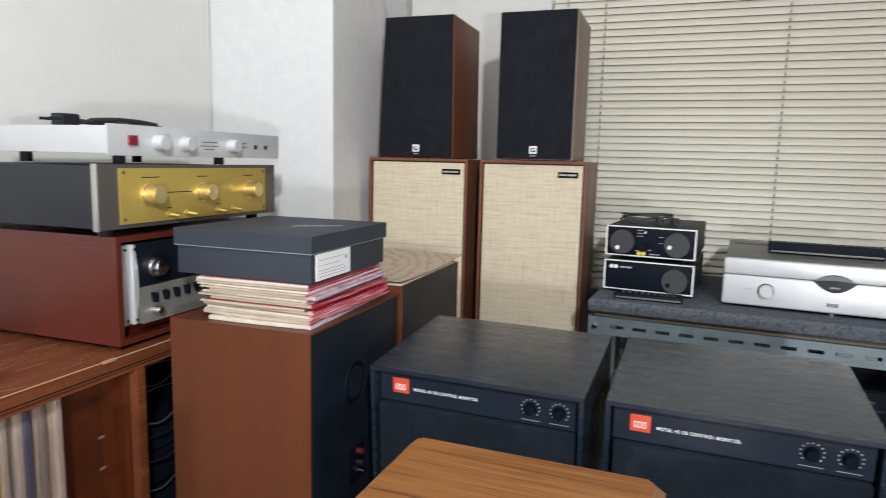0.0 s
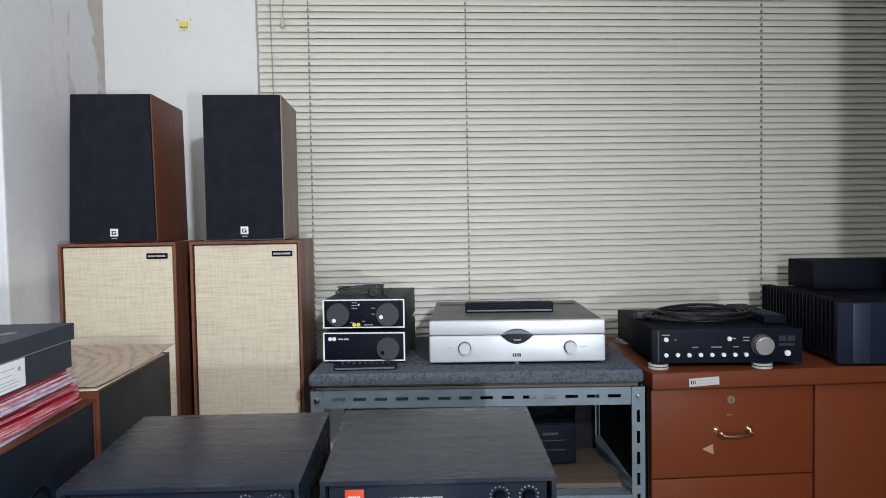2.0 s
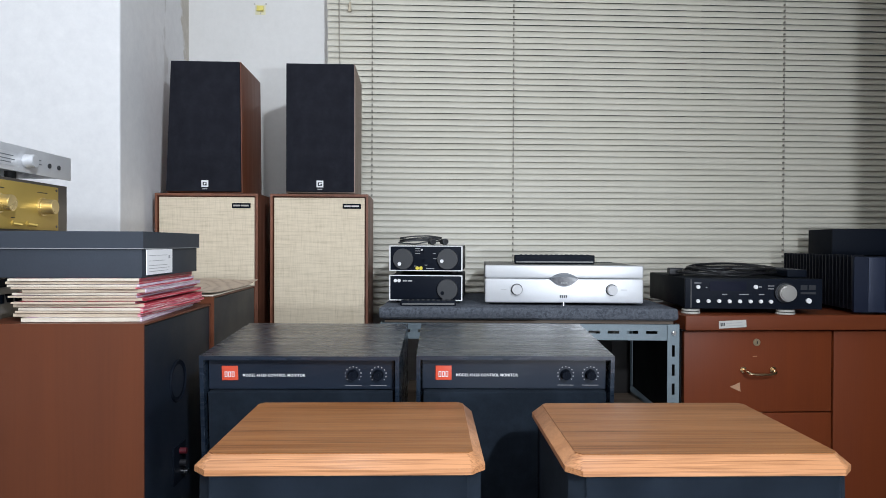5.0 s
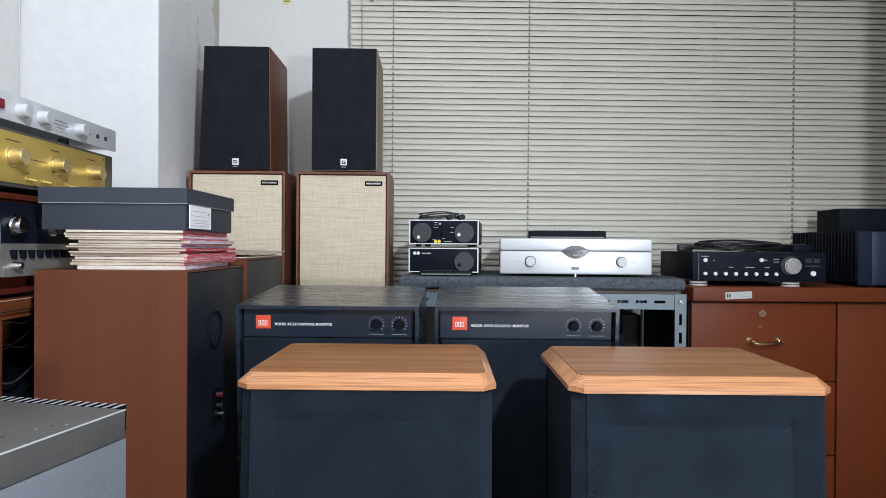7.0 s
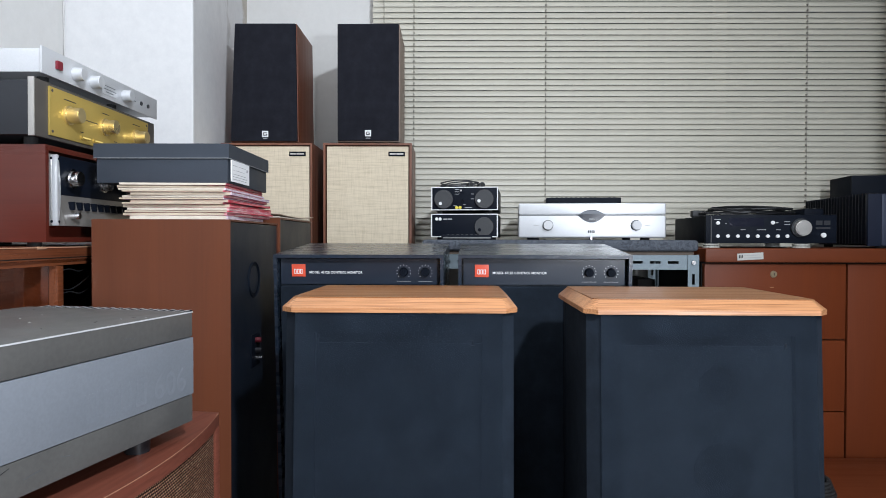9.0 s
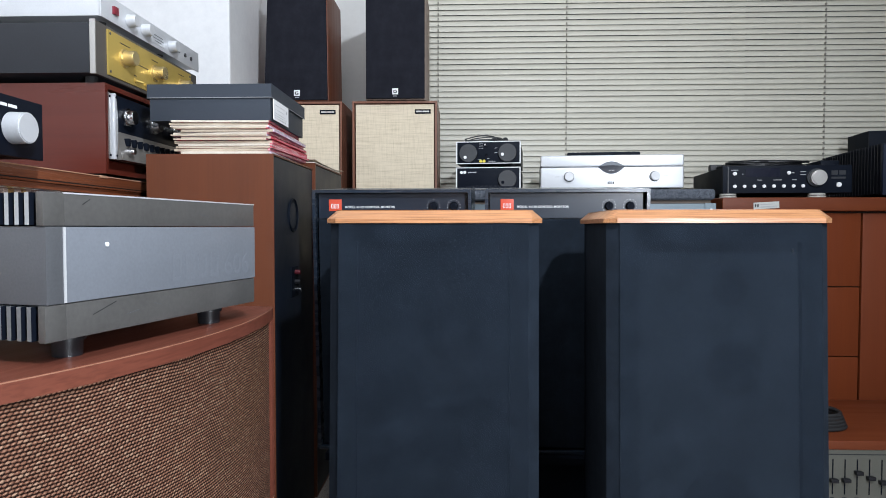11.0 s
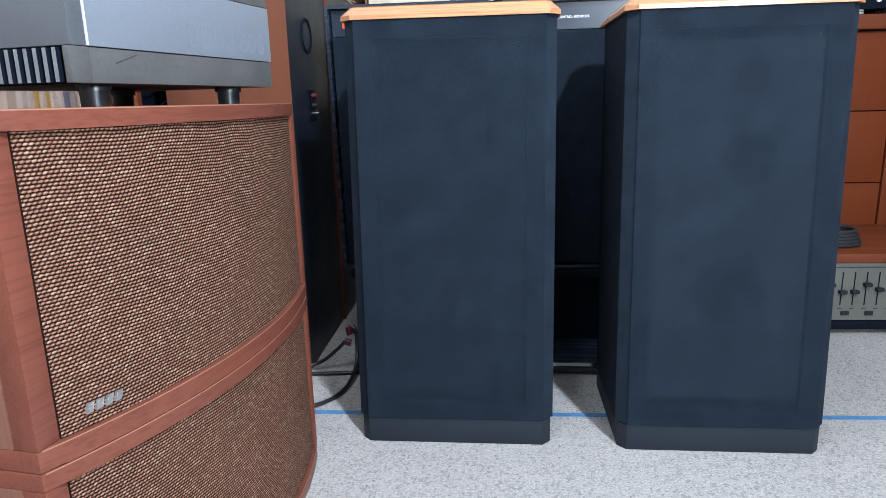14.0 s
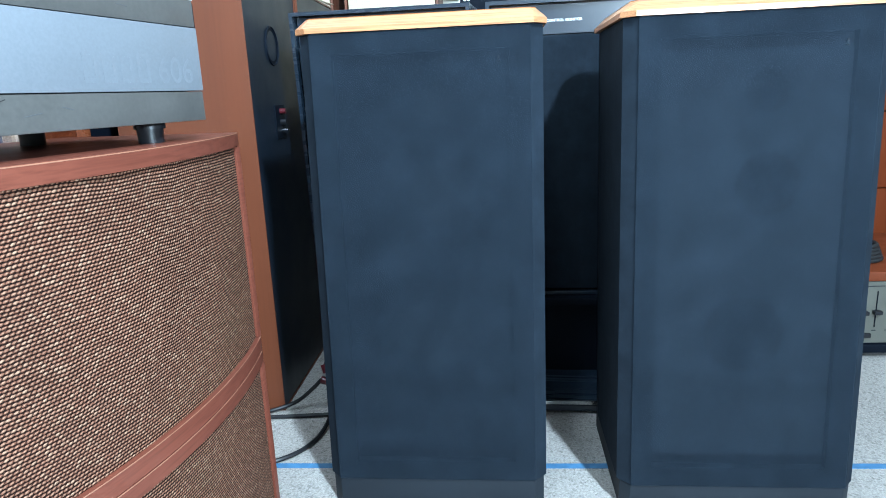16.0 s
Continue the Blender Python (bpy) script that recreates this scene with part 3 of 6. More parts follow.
# added out of view to block light from the blind's right end
structure("shade_wall", box(1.32, X1, 0.75, 0.90, 0.0, H), M_grey, "unseen wall stub added to shade the right end of the blind", "wall")
structure("pillar", prism([(X0 + 0.001, 1.658), (-0.716, 1.662), (-0.747, Y1 + 0.1), (X0 + 0.001, Y1 + 0.1)], 0.0, H, 0.006), M_pillar, "white pillar with damp grey stains and flaking paint", "pillar")
WX0, WX1, WZ0, WZ1 = -0.12, 2.35, 0.92, 2.2
nw = bmesh.new()
for a in ((-0.760, WX0, 0, H), (WX1, X1, 0, H), (WX0, WX1, 0, WZ0), (WX0, WX1, WZ1, H)):
    put_box(nw, a[0], a[1], Y1, Y1 + 0.15, a[2], a[3])
structure("wall_north", nw, M_wall, "white painted wall with a window opening", "wall")
win = tagged(new("window_1"), "closed window behind the blind, dark outside", "window", kind="structure")
fr = bmesh.new()
for a in ((WX0, WX1, WZ0, WZ0 + 0.04), (WX0, WX1, WZ1 - 0.04, WZ1), (WX0, WX0 + 0.04, WZ0 + 0.04, WZ1 - 0.04), (WX1 - 0.04, WX1, WZ0 + 0.04, WZ1 - 0.04), (1.10, 1.14, WZ0 + 0.04, WZ1 - 0.04)):
    put_box(fr, a[0], a[1], Y1 + 0.05, Y1 + 0.09, a[2], a[3])
part("window_frame", fr, M_window, win)
for a, c in ((WX0 + 0.04, 1.10), (1.14, WX1 - 0.04)):
    part("pane", box(a, c, Y1 + 0.066, Y1 + 0.072, WZ0 + 0.04, WZ1 - 0.04), M_glass, win)

# a thin cable in the west corner
wc = thing("wall_cable", pose(-1.094, 1.648, 1.18), "thin grey cable running up the wall corner", "cable")
part("wire", sweep([(0, 0, 0), (0.004, -0.002, 0.2), (-0.001, 0, 0.5), (0.002, -0.001, 0.9), (0, 0, 1.5)], 0.0022, 8), plain("grey_cable_sheath", (0.62, 0.61, 0.60), 0.6), wc)

# yellow hook on the wall
hook = thing("wall_hook", pose(-0.490, Y1, 1.834), "small yellow plastic hook plate on the white wall", "hook")
# pale halo round the hook, put in as a thin plate
part("plate", box(-0.018, 0.018, -0.002, 0, -0.019, 0.016, 0.0008), plain("pale_yellow_halo", (0.74, 0.70, 0.47), 0.5), hook, "pale yellow halo round the hook, put in as a plate")
part("hook_body", merge(box(-0.012, 0.012, -0.009, -0.002, -0.008, 0.011, 0.002), box(-0.012, 0.012, -0.014, -0.009, -0.008, -0.004, 0.002)), M_hook, hook)
for x, z in ((-0.021, 0.018), (0.020, 0.019), (0.0, -0.015)):
    part("screw", round_bar((x, 0.0, z), (x, -0.0034, z), 0.0030, 10), M_cream, hook)

# ---- the blind ----
blind = thing("venetian_blind", pose(0, 2.205, 0), "closed cream venetian blind with thin metal slats", "blind")
BX0, BX1 = -0.245, 2.45
PITCH = 0.0211
sl = bmesh.new()
prof = []
for i in range(6):
    u = -0.5 + i / 5
    tilt = radians(67)
    d, hh = u * 0.0240, 0.0020 * (1 - 4 * u * u)
    prof.append((math.cos(tilt) * d - math.sin(tilt) * hh, math.sin(tilt) * d + math.cos(tilt) * hh))
rows_ = [[sl.verts.new((x, y, z)) for y, z in prof] for x in (BX0, BX1)]
for i in range(5):
    sl.faces.new((rows_[0][i], rows_[1][i], rows_[1][i + 1], rows_[0][i + 1]))
slat_mesh = mesh_of("slat", sl, M_slat)
zs = 0.775
rnd = random.Random(4)
while zs < 2.30:
    o = shared("slat", slat_mesh, blind, pose(rnd.uniform(-0.0015, 0.0015), rnd.uniform(-0.0005, 0.0005), zs, rnd.uniform(-3, 3), rnd.uniform(-0.03, 0.03), 0))
    zs += PITCH
part("bottom_rail", box(BX0, BX1, -0.008, 0.008, 0.75, 0.765, 0.003), M_slat, blind)
part("head_rail", box(BX0, BX1, -0.02, 0.02, 2.30, 2.335, 0.002), M_slat, blind)
for lx in (-0.088, 0.411, 1.395, 2.30):
    lad = bmesh.new()
    put_box(lad, lx - 0.0004, lx + 0.0004, -0.0125, -0.0117, 0.765, 2.30)
    put_box(lad, lx - 0.0009, lx + 0.0009, 0.0110, 0.0125, 0.765, 2.30)
    z = 0.765
    while z < 2.29:
        put_box(lad, lx - 0.0017, lx + 0.0017, -0.0135, 0.0105, z + 0.0010, z + 0.0065)
        z += PITCH
    part("ladder_cord", lad, M_ladder, blind, "dark dashed ladder cord")
part("lift_cord", sweep([(-0.205, -0.016, 2.30), (-0.203, -0.017, 1.9), (-0.199, -0.018, 1.55), (-0.198, -0.018, 1.3)], 0.0014, 6), M_cord, blind)
part("lift_cord", sweep([(-0.155, -0.016, 2.30), (-0.153, -0.017, 2.05), (-0.166, -0.018, 1.835)], 0.0012, 6), M_cord, blind)
part("cord_knob", round_bar((-0.166, -0.018, 1.84), (-0.166, -0.018, 1.808), 0.0035, 12, 0.0065), M_cordwood, blind, "tan plastic cord knob")


# ---- upright speakers against the north wall ----
def bookshelf(m, taper, side, label, h):
    t = thing("bookshelf_speaker", m, label, "speaker", "black-fronted bookshelf speakers")
    w, d = 0.202, 0.255
    g = taper * 0.35
    cab = prism([(-taper, 0.012), (w + g, 0.012), (w + g, d), (-taper * 0.5, d)], 0, h, 0.0, [(0, 0.012), (w, 0.012), (w, d), (0, d)])
    part("cabinet", rounded(cab, 0.0015), side, t)
    part("grille", rounded(prism([(-taper + 0.002, 0), (w + g - 0.002, 0), (w + g - 0.002, 0.011), (-taper + 0.002, 0.011)], 0.003, h - 0.002, 0.0, [(0.002, 0), (w - 0.002, 0), (w - 0.002, 0.011), (0.002, 0.011)]), 0.003), M_blackcloth, t, "black cloth grille")
    bd = part("badge", box(0.091, 0.111, -0.0022, 0.0006, 0.016, 0.036, 0.0008), M_white, t, "small white square badge")
    part("badge_mark", merge(box(0.0955, 0.1065, -0.0030, -0.0018, 0.0285, 0.0305), box(0.0955, 0.0980, -0.0030, -0.0018, 0.0205, 0.0305), box(0.0955, 0.1065, -0.0030, -0.0018, 0.0205, 0.0228), box(0.1030, 0.1065, -0.0030, -0.0018, 0.0205, 0.0262)), M_black, bd)
    part("badge_line", box(0.094, 0.108, -0.0010, 0.0006, 0.0095, 0.0118), M_greyprint, t)
    return t


bookshelf(pose(-0.655, 1.846, 1.1475), 0.0145, M_sidewood, "black-fronted bookshelf speaker with reddish wooden side, on a linen speaker", 0.387)
bookshelf(pose(-0.318, 1.832, 1.1475), 0.0, M_greywood, "black-fronted bookshelf speaker with faded brown side, on a linen speaker", 0.381)


def linen_speaker(m, w):
    t = thing("linen_speaker", m, "vintage walnut speaker with oatmeal linen grille", "speaker", "linen-fronted speakers")
    d, h, e = 0.25, 0.545, 0.010
    part("cabinet", hollow(0, w, 0, d, 0, h, e, 0.02), M_walnut, t)
    part("grille", box(e + 0.0008, w - e - 0.0008, 0.004, 0.016, e + 0.0008, h - e - 0.0008, 0.002), M_linen, t, "oatmeal linen grille cloth")
    bd = part("badge", box(w - 0.076, w - 0.022, 0.0018, 0.0045, h - 0.043, h - 0.028, 0.0006), M_black, t, "small black name plate")
    prints([(w - 0.072, w - 0.052, h - 0.038, h - 0.033), (w - 0.050, w - 0.027, h - 0.038, h - 0.033)], 0.0018, M_nickel, bd)
    return t


linen_speaker(pose(-0.701, 1.852, 0.6005), 0.299)
linen_speaker(pose(-0.366, 1.852, 0.6005), 0.289)
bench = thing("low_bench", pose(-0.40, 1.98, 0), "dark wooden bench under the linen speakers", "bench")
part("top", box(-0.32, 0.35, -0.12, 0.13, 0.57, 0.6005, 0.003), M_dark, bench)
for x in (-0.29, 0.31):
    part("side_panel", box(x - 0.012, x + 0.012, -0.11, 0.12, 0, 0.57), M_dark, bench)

# ---- slotted-angle rack with felt top ----
RACK = pose(-0.031, 1.650, 0, 0, 0, -4.3)
rack = thing("slotted_angle_rack", RACK, "blue-grey slotted steel angle rack with two shelves", "rack")
RX0, RX1, RY0, RY1 = 0.0, 0.793, 0.0, 0.49


def slotted(length, slots, wide=0.042):
    """A steel angle lying along x from 0, its slotted flange facing -y."""
    bm = bmesh.new()
    lo, hi = wide / 2 - 0.0038, wide / 2 + 0.0040
    put_box(bm, 0, length, 0, 0.0022, hi, wide)
    put_box(bm, 0, length, 0, 0.0022, 0.0, lo)
    a = 0.0
    for c in slots:
        put_box(bm, a, c - 0.0150, 0, 0.0022, lo, hi)
        a = c + 0.0150
    put_box(bm, a, length, 0, 0.0022, lo, hi)
    put_box(bm, 0, length, 0.0022, wide - 0.002, wide - 0.0022, wide)
    return bm


def slot_row(length, end=0.043):
    n = int((length - end - 0.02) / 0.0505) + 1
    return [length - end - i * 0.0505 for i in range(n)][::-1]


LEN = RX1 - RX0 - 0.056
for z in (0.745, 0.485):
    part("front_beam", slotted(LEN, slot_row(LEN)), M_steel, rack, at=pose(RX0 + 0.028, RY0 + 0.004, z))
    part("back_beam", slotted(LEN, slot_row(LEN)), M_steel, rack, at=pose(RX1 - 0.028, RY1 - 0.004, z, 0, 0, 180))
    side = RY1 - RY0 - 0.10
    part("side_beam", slotted(side, slot_row(side)), M_steel, rack, at=pose(RX1 - 0.004, RY0 + 0.05, z, 0, 0, 90))
    part("side_beam", slotted(side, slot_row(side)), M_steel, rack, at=pose(RX0 + 0.004, RY1 - 0.05, z, 0, 0, -90))
for (px, py, turn) in ((RX0, RY0, 0), (RX1, RY0, 90), (RX1, RY1, 180), (RX0, RY1, 270)):
    L = 0.788
    pb = slotted(L, slot_row(L, 0.070), 0.031)
    bmesh.ops.transform(pb, matrix=Matrix.Rotation(radians(-90), 4, "Y") @ Matrix.Translation((0, 0, -0.031)), verts=pb.verts[:])
    # flange now upright, along z, spanning x 0 to 0.031
    if turn == 90:
        bmesh.ops.transform(pb, matrix=Matrix.Scale(-1, 4, (1, 0, 0)), verts=pb.verts[:])
        post = part("post", pb, M_steel, rack, at=pose(px, py, 0))
    elif turn == 0:
        post = part("post", pb, M_steel, rack, at=pose(px, py, 0))
    elif turn == 180:
        bmesh.ops.transform(pb, matrix=Matrix.Scale(-1, 4, (1, 0, 0)) @ Matrix.Scale(-1, 4, (0, 1, 0)), verts=pb.verts[:])
        post = part("post", pb, M_steel, rack, at=pose(px, py, 0))
    else:
        bmesh.ops.transform(pb, matrix=Matrix.Scale(-1, 4, (0, 1, 0)), verts=pb.verts[:])
        post = part("post", pb, M_steel, rack, at=pose(px, py, 0))
for x in (RX0 + 0.0155, RX1 - 0.0155):
    for z in (0.766, 0.506):
        part("bolt", merge(round_bar((x, RY0 - 0.0005, z), (x, RY0 - 0.005, z), 0.0075, 12, 0.006), round_bar((x, RY0 - 0.005, z), (x, RY0 - 0.011, z), 0.0045, 6)), M_chrome, rack)
part("shelf_board", box(RX0 + 0.012, RX1 - 0.012, RY0 + 0.012, RY1 - 0.012, 0.788, 0.797), M_board, rack, "thin brown board edge")
part("lower_shelf", box(RX0 + 0.045, RX1 - 0.045, RY0 + 0.045, RY1 - 0.045, 0.528, 0.540), M_board, rack)
felt = tagged(new("felt_cover", mesh_of("felt_cover", box(RX0 - 0.004, RX1 - 0.002, RY0 - 0.006, RY1 + 0.01, 0.7975, 0.8305, 0.012, 3), M_felt)), "thick dark grey felt cover on the rack", "carpet")
felt.matrix_basis = RACK

# device and boxes on the rack's lower shelf
low = thing("stereo_receiver", pose(0.42, 1.76, 0.5405), "black component on the lower rack shelf", "amplifier")
part("case", box(0, 0.22, 0, 0.30, 0.006, 0.115, 0.003), M_black, low)
part("front_panel", box(0.004, 0.216, -0.006, 0, 0.010, 0.112, 0.001), M_blackpanel, low)
part("panel_lines", bars([(0.02, 0.19, 0.070, 0.072), (0.02, 0.19, 0.045, 0.047), (0.13, 0.17, 0.085, 0.092)], -0.006), M_greyknob, low)
for fx in (0.02, 0.20):
    for fy in (0.03, 0.27):
        part("foot", round_bar((fx, fy, 0), (fx, fy, 0.0065), 0.012, 14), M_rubber, low)
case2 = thing("carton", pose(0.70, 1.88, 0.5405), "plain carton on the lower rack shelf, shade put into its colour", "box")
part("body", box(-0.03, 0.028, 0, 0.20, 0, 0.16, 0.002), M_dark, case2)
paper = thing("paper_sheet", pose(0.60, 2.0, 0.5405), "white folded paper stack on the lower shelf", "paper")
part("sheet", box(-0.035, 0.055, 0, 0.10, 0, 0.17, 0.001), M_paper, paper)


# ---- two small stacked components ----
def compact_unit(m, upper):
    t = thing("compact_amplifier", m, "compact black component with white-edged front and grey dials, " + ("stacked" if upper else "on felt"), "amplifier", "compact stacked components")
    w, d, h = 0.208, 0.30, 0.076
    part("case", box(0.0015, w - 0.0015, 0.006, d, 0.0035, h, 0.003), M_casegrey, t)
    part("front_panel", box(0.0035, w - 0.0035, 0.0012, 0.006, 0.0065, h - 0.0030, 0.0015), M_blackpanel, t)
    part("front_rim", merge(box(0, w, 0, 0.0062, h - 0.003, h, 0.0008), box(0, w, 0, 0.0062, 0.0035, 0.0065, 0.0008), box(0, 0.0035, 0, 0.0062, 0.0066, h - 0.0031), box(w - 0.0035, w, 0, 0.0062, 0.0066, h - 0.0031)), M_white, t, "white line round the front")
    for fx in (0.025, w - 0.025):
        for fy in (0.03, d - 0.03):
            part("foot", round_bar((fx, fy, -0.004), (fx, fy, 0.004), 0.009, 12), M_rubber, t)
    dials = ((0.040, 0.038), (0.166, 0.038)) if upper else ((0.166, 0.036),)
    for x, z in dials:
        dl = part("dial", round_bar((x, 0.0012, z), (x, -0.009, z), 0.0295, 36, 0.0285), M_greyknob, t, "round dark grey dial")
        a = radians(235 if x < 0.1 else (200 if upper else 215))
        part("pointer", round_bar((x + 0.017 * math.cos(a), -0.0085, z + 0.017 * math.sin(a)), (x + 0.017 * math.cos(a), -0.0102, z + 0.017 * math.sin(a)), 0.0052, 14), M_white if upper else M_black, dl)
    if upper:
        prints([(0.074, 0.088, 0.053, 0.0545), (0.074, 0.088, 0.060, 0.0615), (0.074, 0.088, 0.067, 0.0685), (0.070, 0.080, 0.017, 0.0185), (0.124, 0.134, 0.053, 0.0545), (0.124, 0.134, 0.038, 0.0395), (0.1, 0.108, 0.020, 0.0215), (0.105, 0.128, 0.0105, 0.0125)], 0.0012, M_greyprint, t)
        part("switch", round_bar((0.099, 0.0012, 0.060), (0.094, -0.010, 0.064), 0.0032, 10), M_chrome, t)
        part("switch", round_bar((0.098, 0.0012, 0.034), (0.098, -0.007, 0.034), 0.0035, 10), M_black, t)
        part("badge", merge(round_bar((0.080, 0.0012, 0.0120), (0.080, -0.0006, 0.0120), 0.0050, 16), round_bar((0.0905, 0.0012, 0.0120), (0.0905, -0.0006, 0.0120), 0.0050, 16)), M_yellow, t, "yellow double-round badge")
    else:
        part("badge", merge(round_bar((0.018, 0.0012, 0.060), (0.018, -0.0004, 0.060), 0.0050, 16), round_bar((0.0285, 0.0012, 0.060), (0.0285, -0.0004, 0.060), 0.0050, 16)), M_white, t, "white double-round badge")
        prints([(0.039, 0.051, 0.0575, 0.0615), (0.053, 0.066, 0.0575, 0.0615)], 0.0012, M_greyprint, t)
    return t


NT = -6.5
compact_unit(pose(-0.011, 1.753, 0.8345, 0, 0, NT), False)
compact_unit(pose(-0.011, 1.753, 0.8345, 0, 0, NT) @ pose(0, 0.003, 0.0835), True)
lead = thing("coiled_lead", pose(0.085, 1.872, 0.9955), "thin dark lead coiled on the compact component", "cable")
pts = []
for i in range(60):
    a = i / 60 * math.tau * 4.3
    k = i // 11
    lift = 0.0030 + 0.0034 * k + 0.010 * (0.5 + 0.5 * math.sin(a + 0.7 * k))
    pts.append(((0.066 - 0.003 * k + 0.007 * math.sin(i * 1.7)) * math.cos(a) - 0.006, (0.048 + 0.006 * math.cos(i * 1.1)) * math.sin(a), lift))
part("wire", sweep(pts, 0.0020, 7), M_lead, lead)
for k, (x, y) in enumerate(((0.030, -0.070), (0.066, -0.066))):
    part("connector", merge(round_bar((x - 0.008, y + 0.034, 0.0098), (x, y, 0.0098), 0.0078, 16, 0.0092), round_bar((x, y, 0.0098), (x + 0.001, y - 0.004, 0.0098), 0.0092, 16, 0.0086)), M_greyknob, lead, "dull plug end")
    part("plug_face", round_bar((x + 0.001, y - 0.0041, 0.0098), (x + 0.0011, y - 0.0046, 0.0098), 0.0068, 16), M_rubber, lead)


def remote(m, l, w, label, buttons, h=0.014):
    t = thing("remote_control", m, label, "remote control")
    part("body", box(0, l, 0, w, 0, h, 0.004, 3), M_blackpanel, t)
    part("edge", box(0.005, l - 0.005, -0.0007, 0.001, 0.0035, 0.0075), M_ampgrey, t, "paler worn front edge")
    rr = random.Random(7)
    for i in range(buttons):
        x = 0.02 + (l - 0.04) * i / (buttons - 1)
        for y in (w * 0.3, w * 0.68):
            if rr.random() < 0.8:
                part("button", box(x - 0.0035, x + 0.0035, y - 0.003, y + 0.003, h - 0.0005, h + 0.0018, 0.0008), M_greyknob, t)
    return t


remote(pose(0.022, 1.668, 0.8305, 0, 0, -1.5), 0.152, 0.045, "slim black remote control lying on the grey felt", 9)

# ---- silver amplifier ----
yb = thing("silver_amplifier", pose(0.256, 1.703, 0.8305, 0, 0, -5.3), "silver amplifier with oval display and grey lid, on grey felt", "amplifier")
part("case", box(0.004, 0.430, 0.012, 0.40, 0.014, 0.1095, 0.003), M_ampgrey, yb)
part("front_panel", merge(box(0, 0.434, -0.006, 0.012, 0.0065, 0.0735, 0.006, 3), box(0, 0.434, -0.006, 0.012, 0.0747, 0.1105, 0.006, 3)), M_silver, yb, "brushed silver front in two bands")
def lens(z0, up, down, y0, y1):
    """A pointed lens: two shallow arcs meeting at sharp ends."""
    us = [-1 + k / 12 for k in range(25)]
    ring = [(0.217 + 0.040 * u, z0 + up * (1 - u * u)) for u in us] + [(0.217 + 0.040 * u, z0 - down * (1 - u * u)) for u in us[-2:0:-1]]
    bm = bmesh.new()
    fa, ba = [bm.verts.new((x, y0, z)) for x, z in ring], [bm.verts.new((x, y1, z)) for x, z in ring]
    bm.faces.new(fa), bm.faces.new(ba[::-1])
    for k in range(len(ring)):
        q = (k + 1) % len(ring)
        bm.faces.new((fa[k], fa[q], ba[q], ba[k]))
    return bm


od = part("display", lens(0.0735, 0.0165, 0.0215, -0.0080, -0.002), M_display, yb, "dark lens-shaped display")
part("display_top", lens(0.0745, 0.0135, -0.0035, -0.0088, -0.0079), M_greyamppanel, od, "paler upper half of the display")
for i in range(4):
    part("digit", box(0.209 + i * 0.0045, 0.2122 + i * 0.0045, -0.0085, -0.0079, 0.0605, 0.0640), M_greyprint, od)
for x in (0.088, 0.347):
    part("knob", round_bar((x, -0.006, 0.0435), (x, -0.024, 0.0435), 0.0140, 36, 0.0134, 0.0012), M_aluknob, yb, "round brushed knob")
    part("knob_rim", round_bar((x, -0.005, 0.0435), (x, -0.0085, 0.0435), 0.0158, 36), M_greyknob, yb)
prints([(0.206, 0.2095, 0.0205, 0.0285), (0.2112, 0.2150, 0.0205, 0.0285), (0.2170, 0.2205, 0.0205, 0.0285), (0.2222, 0.2260, 0.0205, 0.0285)], -0.006, M_greyknob, yb, 0.0004)
prints([(0.372, 0.388, 0.043, 0.0445), (0.045, 0.060, 0.043, 0.0445)], -0.006, M_greyprint, yb)
for fx, fy in ((0.05, 0.05), (0.384, 0.05), (0.05, 0.36), (0.384, 0.36)):
    part("foot", round_bar((fx, fy, 0), (fx, fy, 0.0145), 0.014, 16), M_rubber, yb)
part("foot", round_bar((0.217, 0.002, 0), (0.217, 0.002, 0.0145), 0.007, 16), M_chrome, yb, "small bright centre foot")
sv = bmesh.new()
for sx in (0.02, 0.335):
    for i in range(12):
        put_box(sv, sx + i * 0.0068, sx + i * 0.0068 + 0.0036, 0.30, 0.335, 0.1094, 0.1100)
part("vent_slots", sv, M_black, yb, "dark ventilation slots")
remote(pose(0.360, 1.835, 0.9405, 0, 0, -6), 0.237, 0.045, "long black remote control lying on the silver amplifier", 14, 0.026)

# ---- drawer cabinet ----
cabx0, cabx1 = 0.797, 2.15
cab = thing("drawer_cabinet", pose(cabx0, 1.66, 0), "cherry laminate drawer cabinet with brass pulls", "cabinet")
part("top", box(0.0, cabx1 - cabx0, -0.022, 0.50, 0.765, 0.807, 0.005, 3), M_cherrytop, cab)
part("carcass", box(0.004, cabx1 - cabx0 - 0.004, 0.02, 0.49, 0.10, 0.7648), M_dark, cab, "dark side board, shade put into its colour")
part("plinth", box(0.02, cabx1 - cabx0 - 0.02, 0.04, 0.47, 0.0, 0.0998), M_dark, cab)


def pull(parent, x, z):
    part("handle", merge(sweep([(x - 0.042, -0.001, z + 0.004), (x - 0.041, -0.020, z + 0.003), (x - 0.030, -0.028, z - 0.003), (x, -0.030, z - 0.004), (x + 0.030, -0.028, z - 0.003), (x + 0.041, -0.020, z + 0.003), (x + 0.042, -0.001, z + 0.004)], 0.0042, 10),
                         round_bar((x - 0.042, 0, z + 0.004), (x - 0.042, -0.004, z + 0.004), 0.009, 14), round_bar((x + 0.042, 0, z + 0.004), (x + 0.042, -0.004, z + 0.004), 0.009, 14)), M_brass, parent, "bowed brass pull")


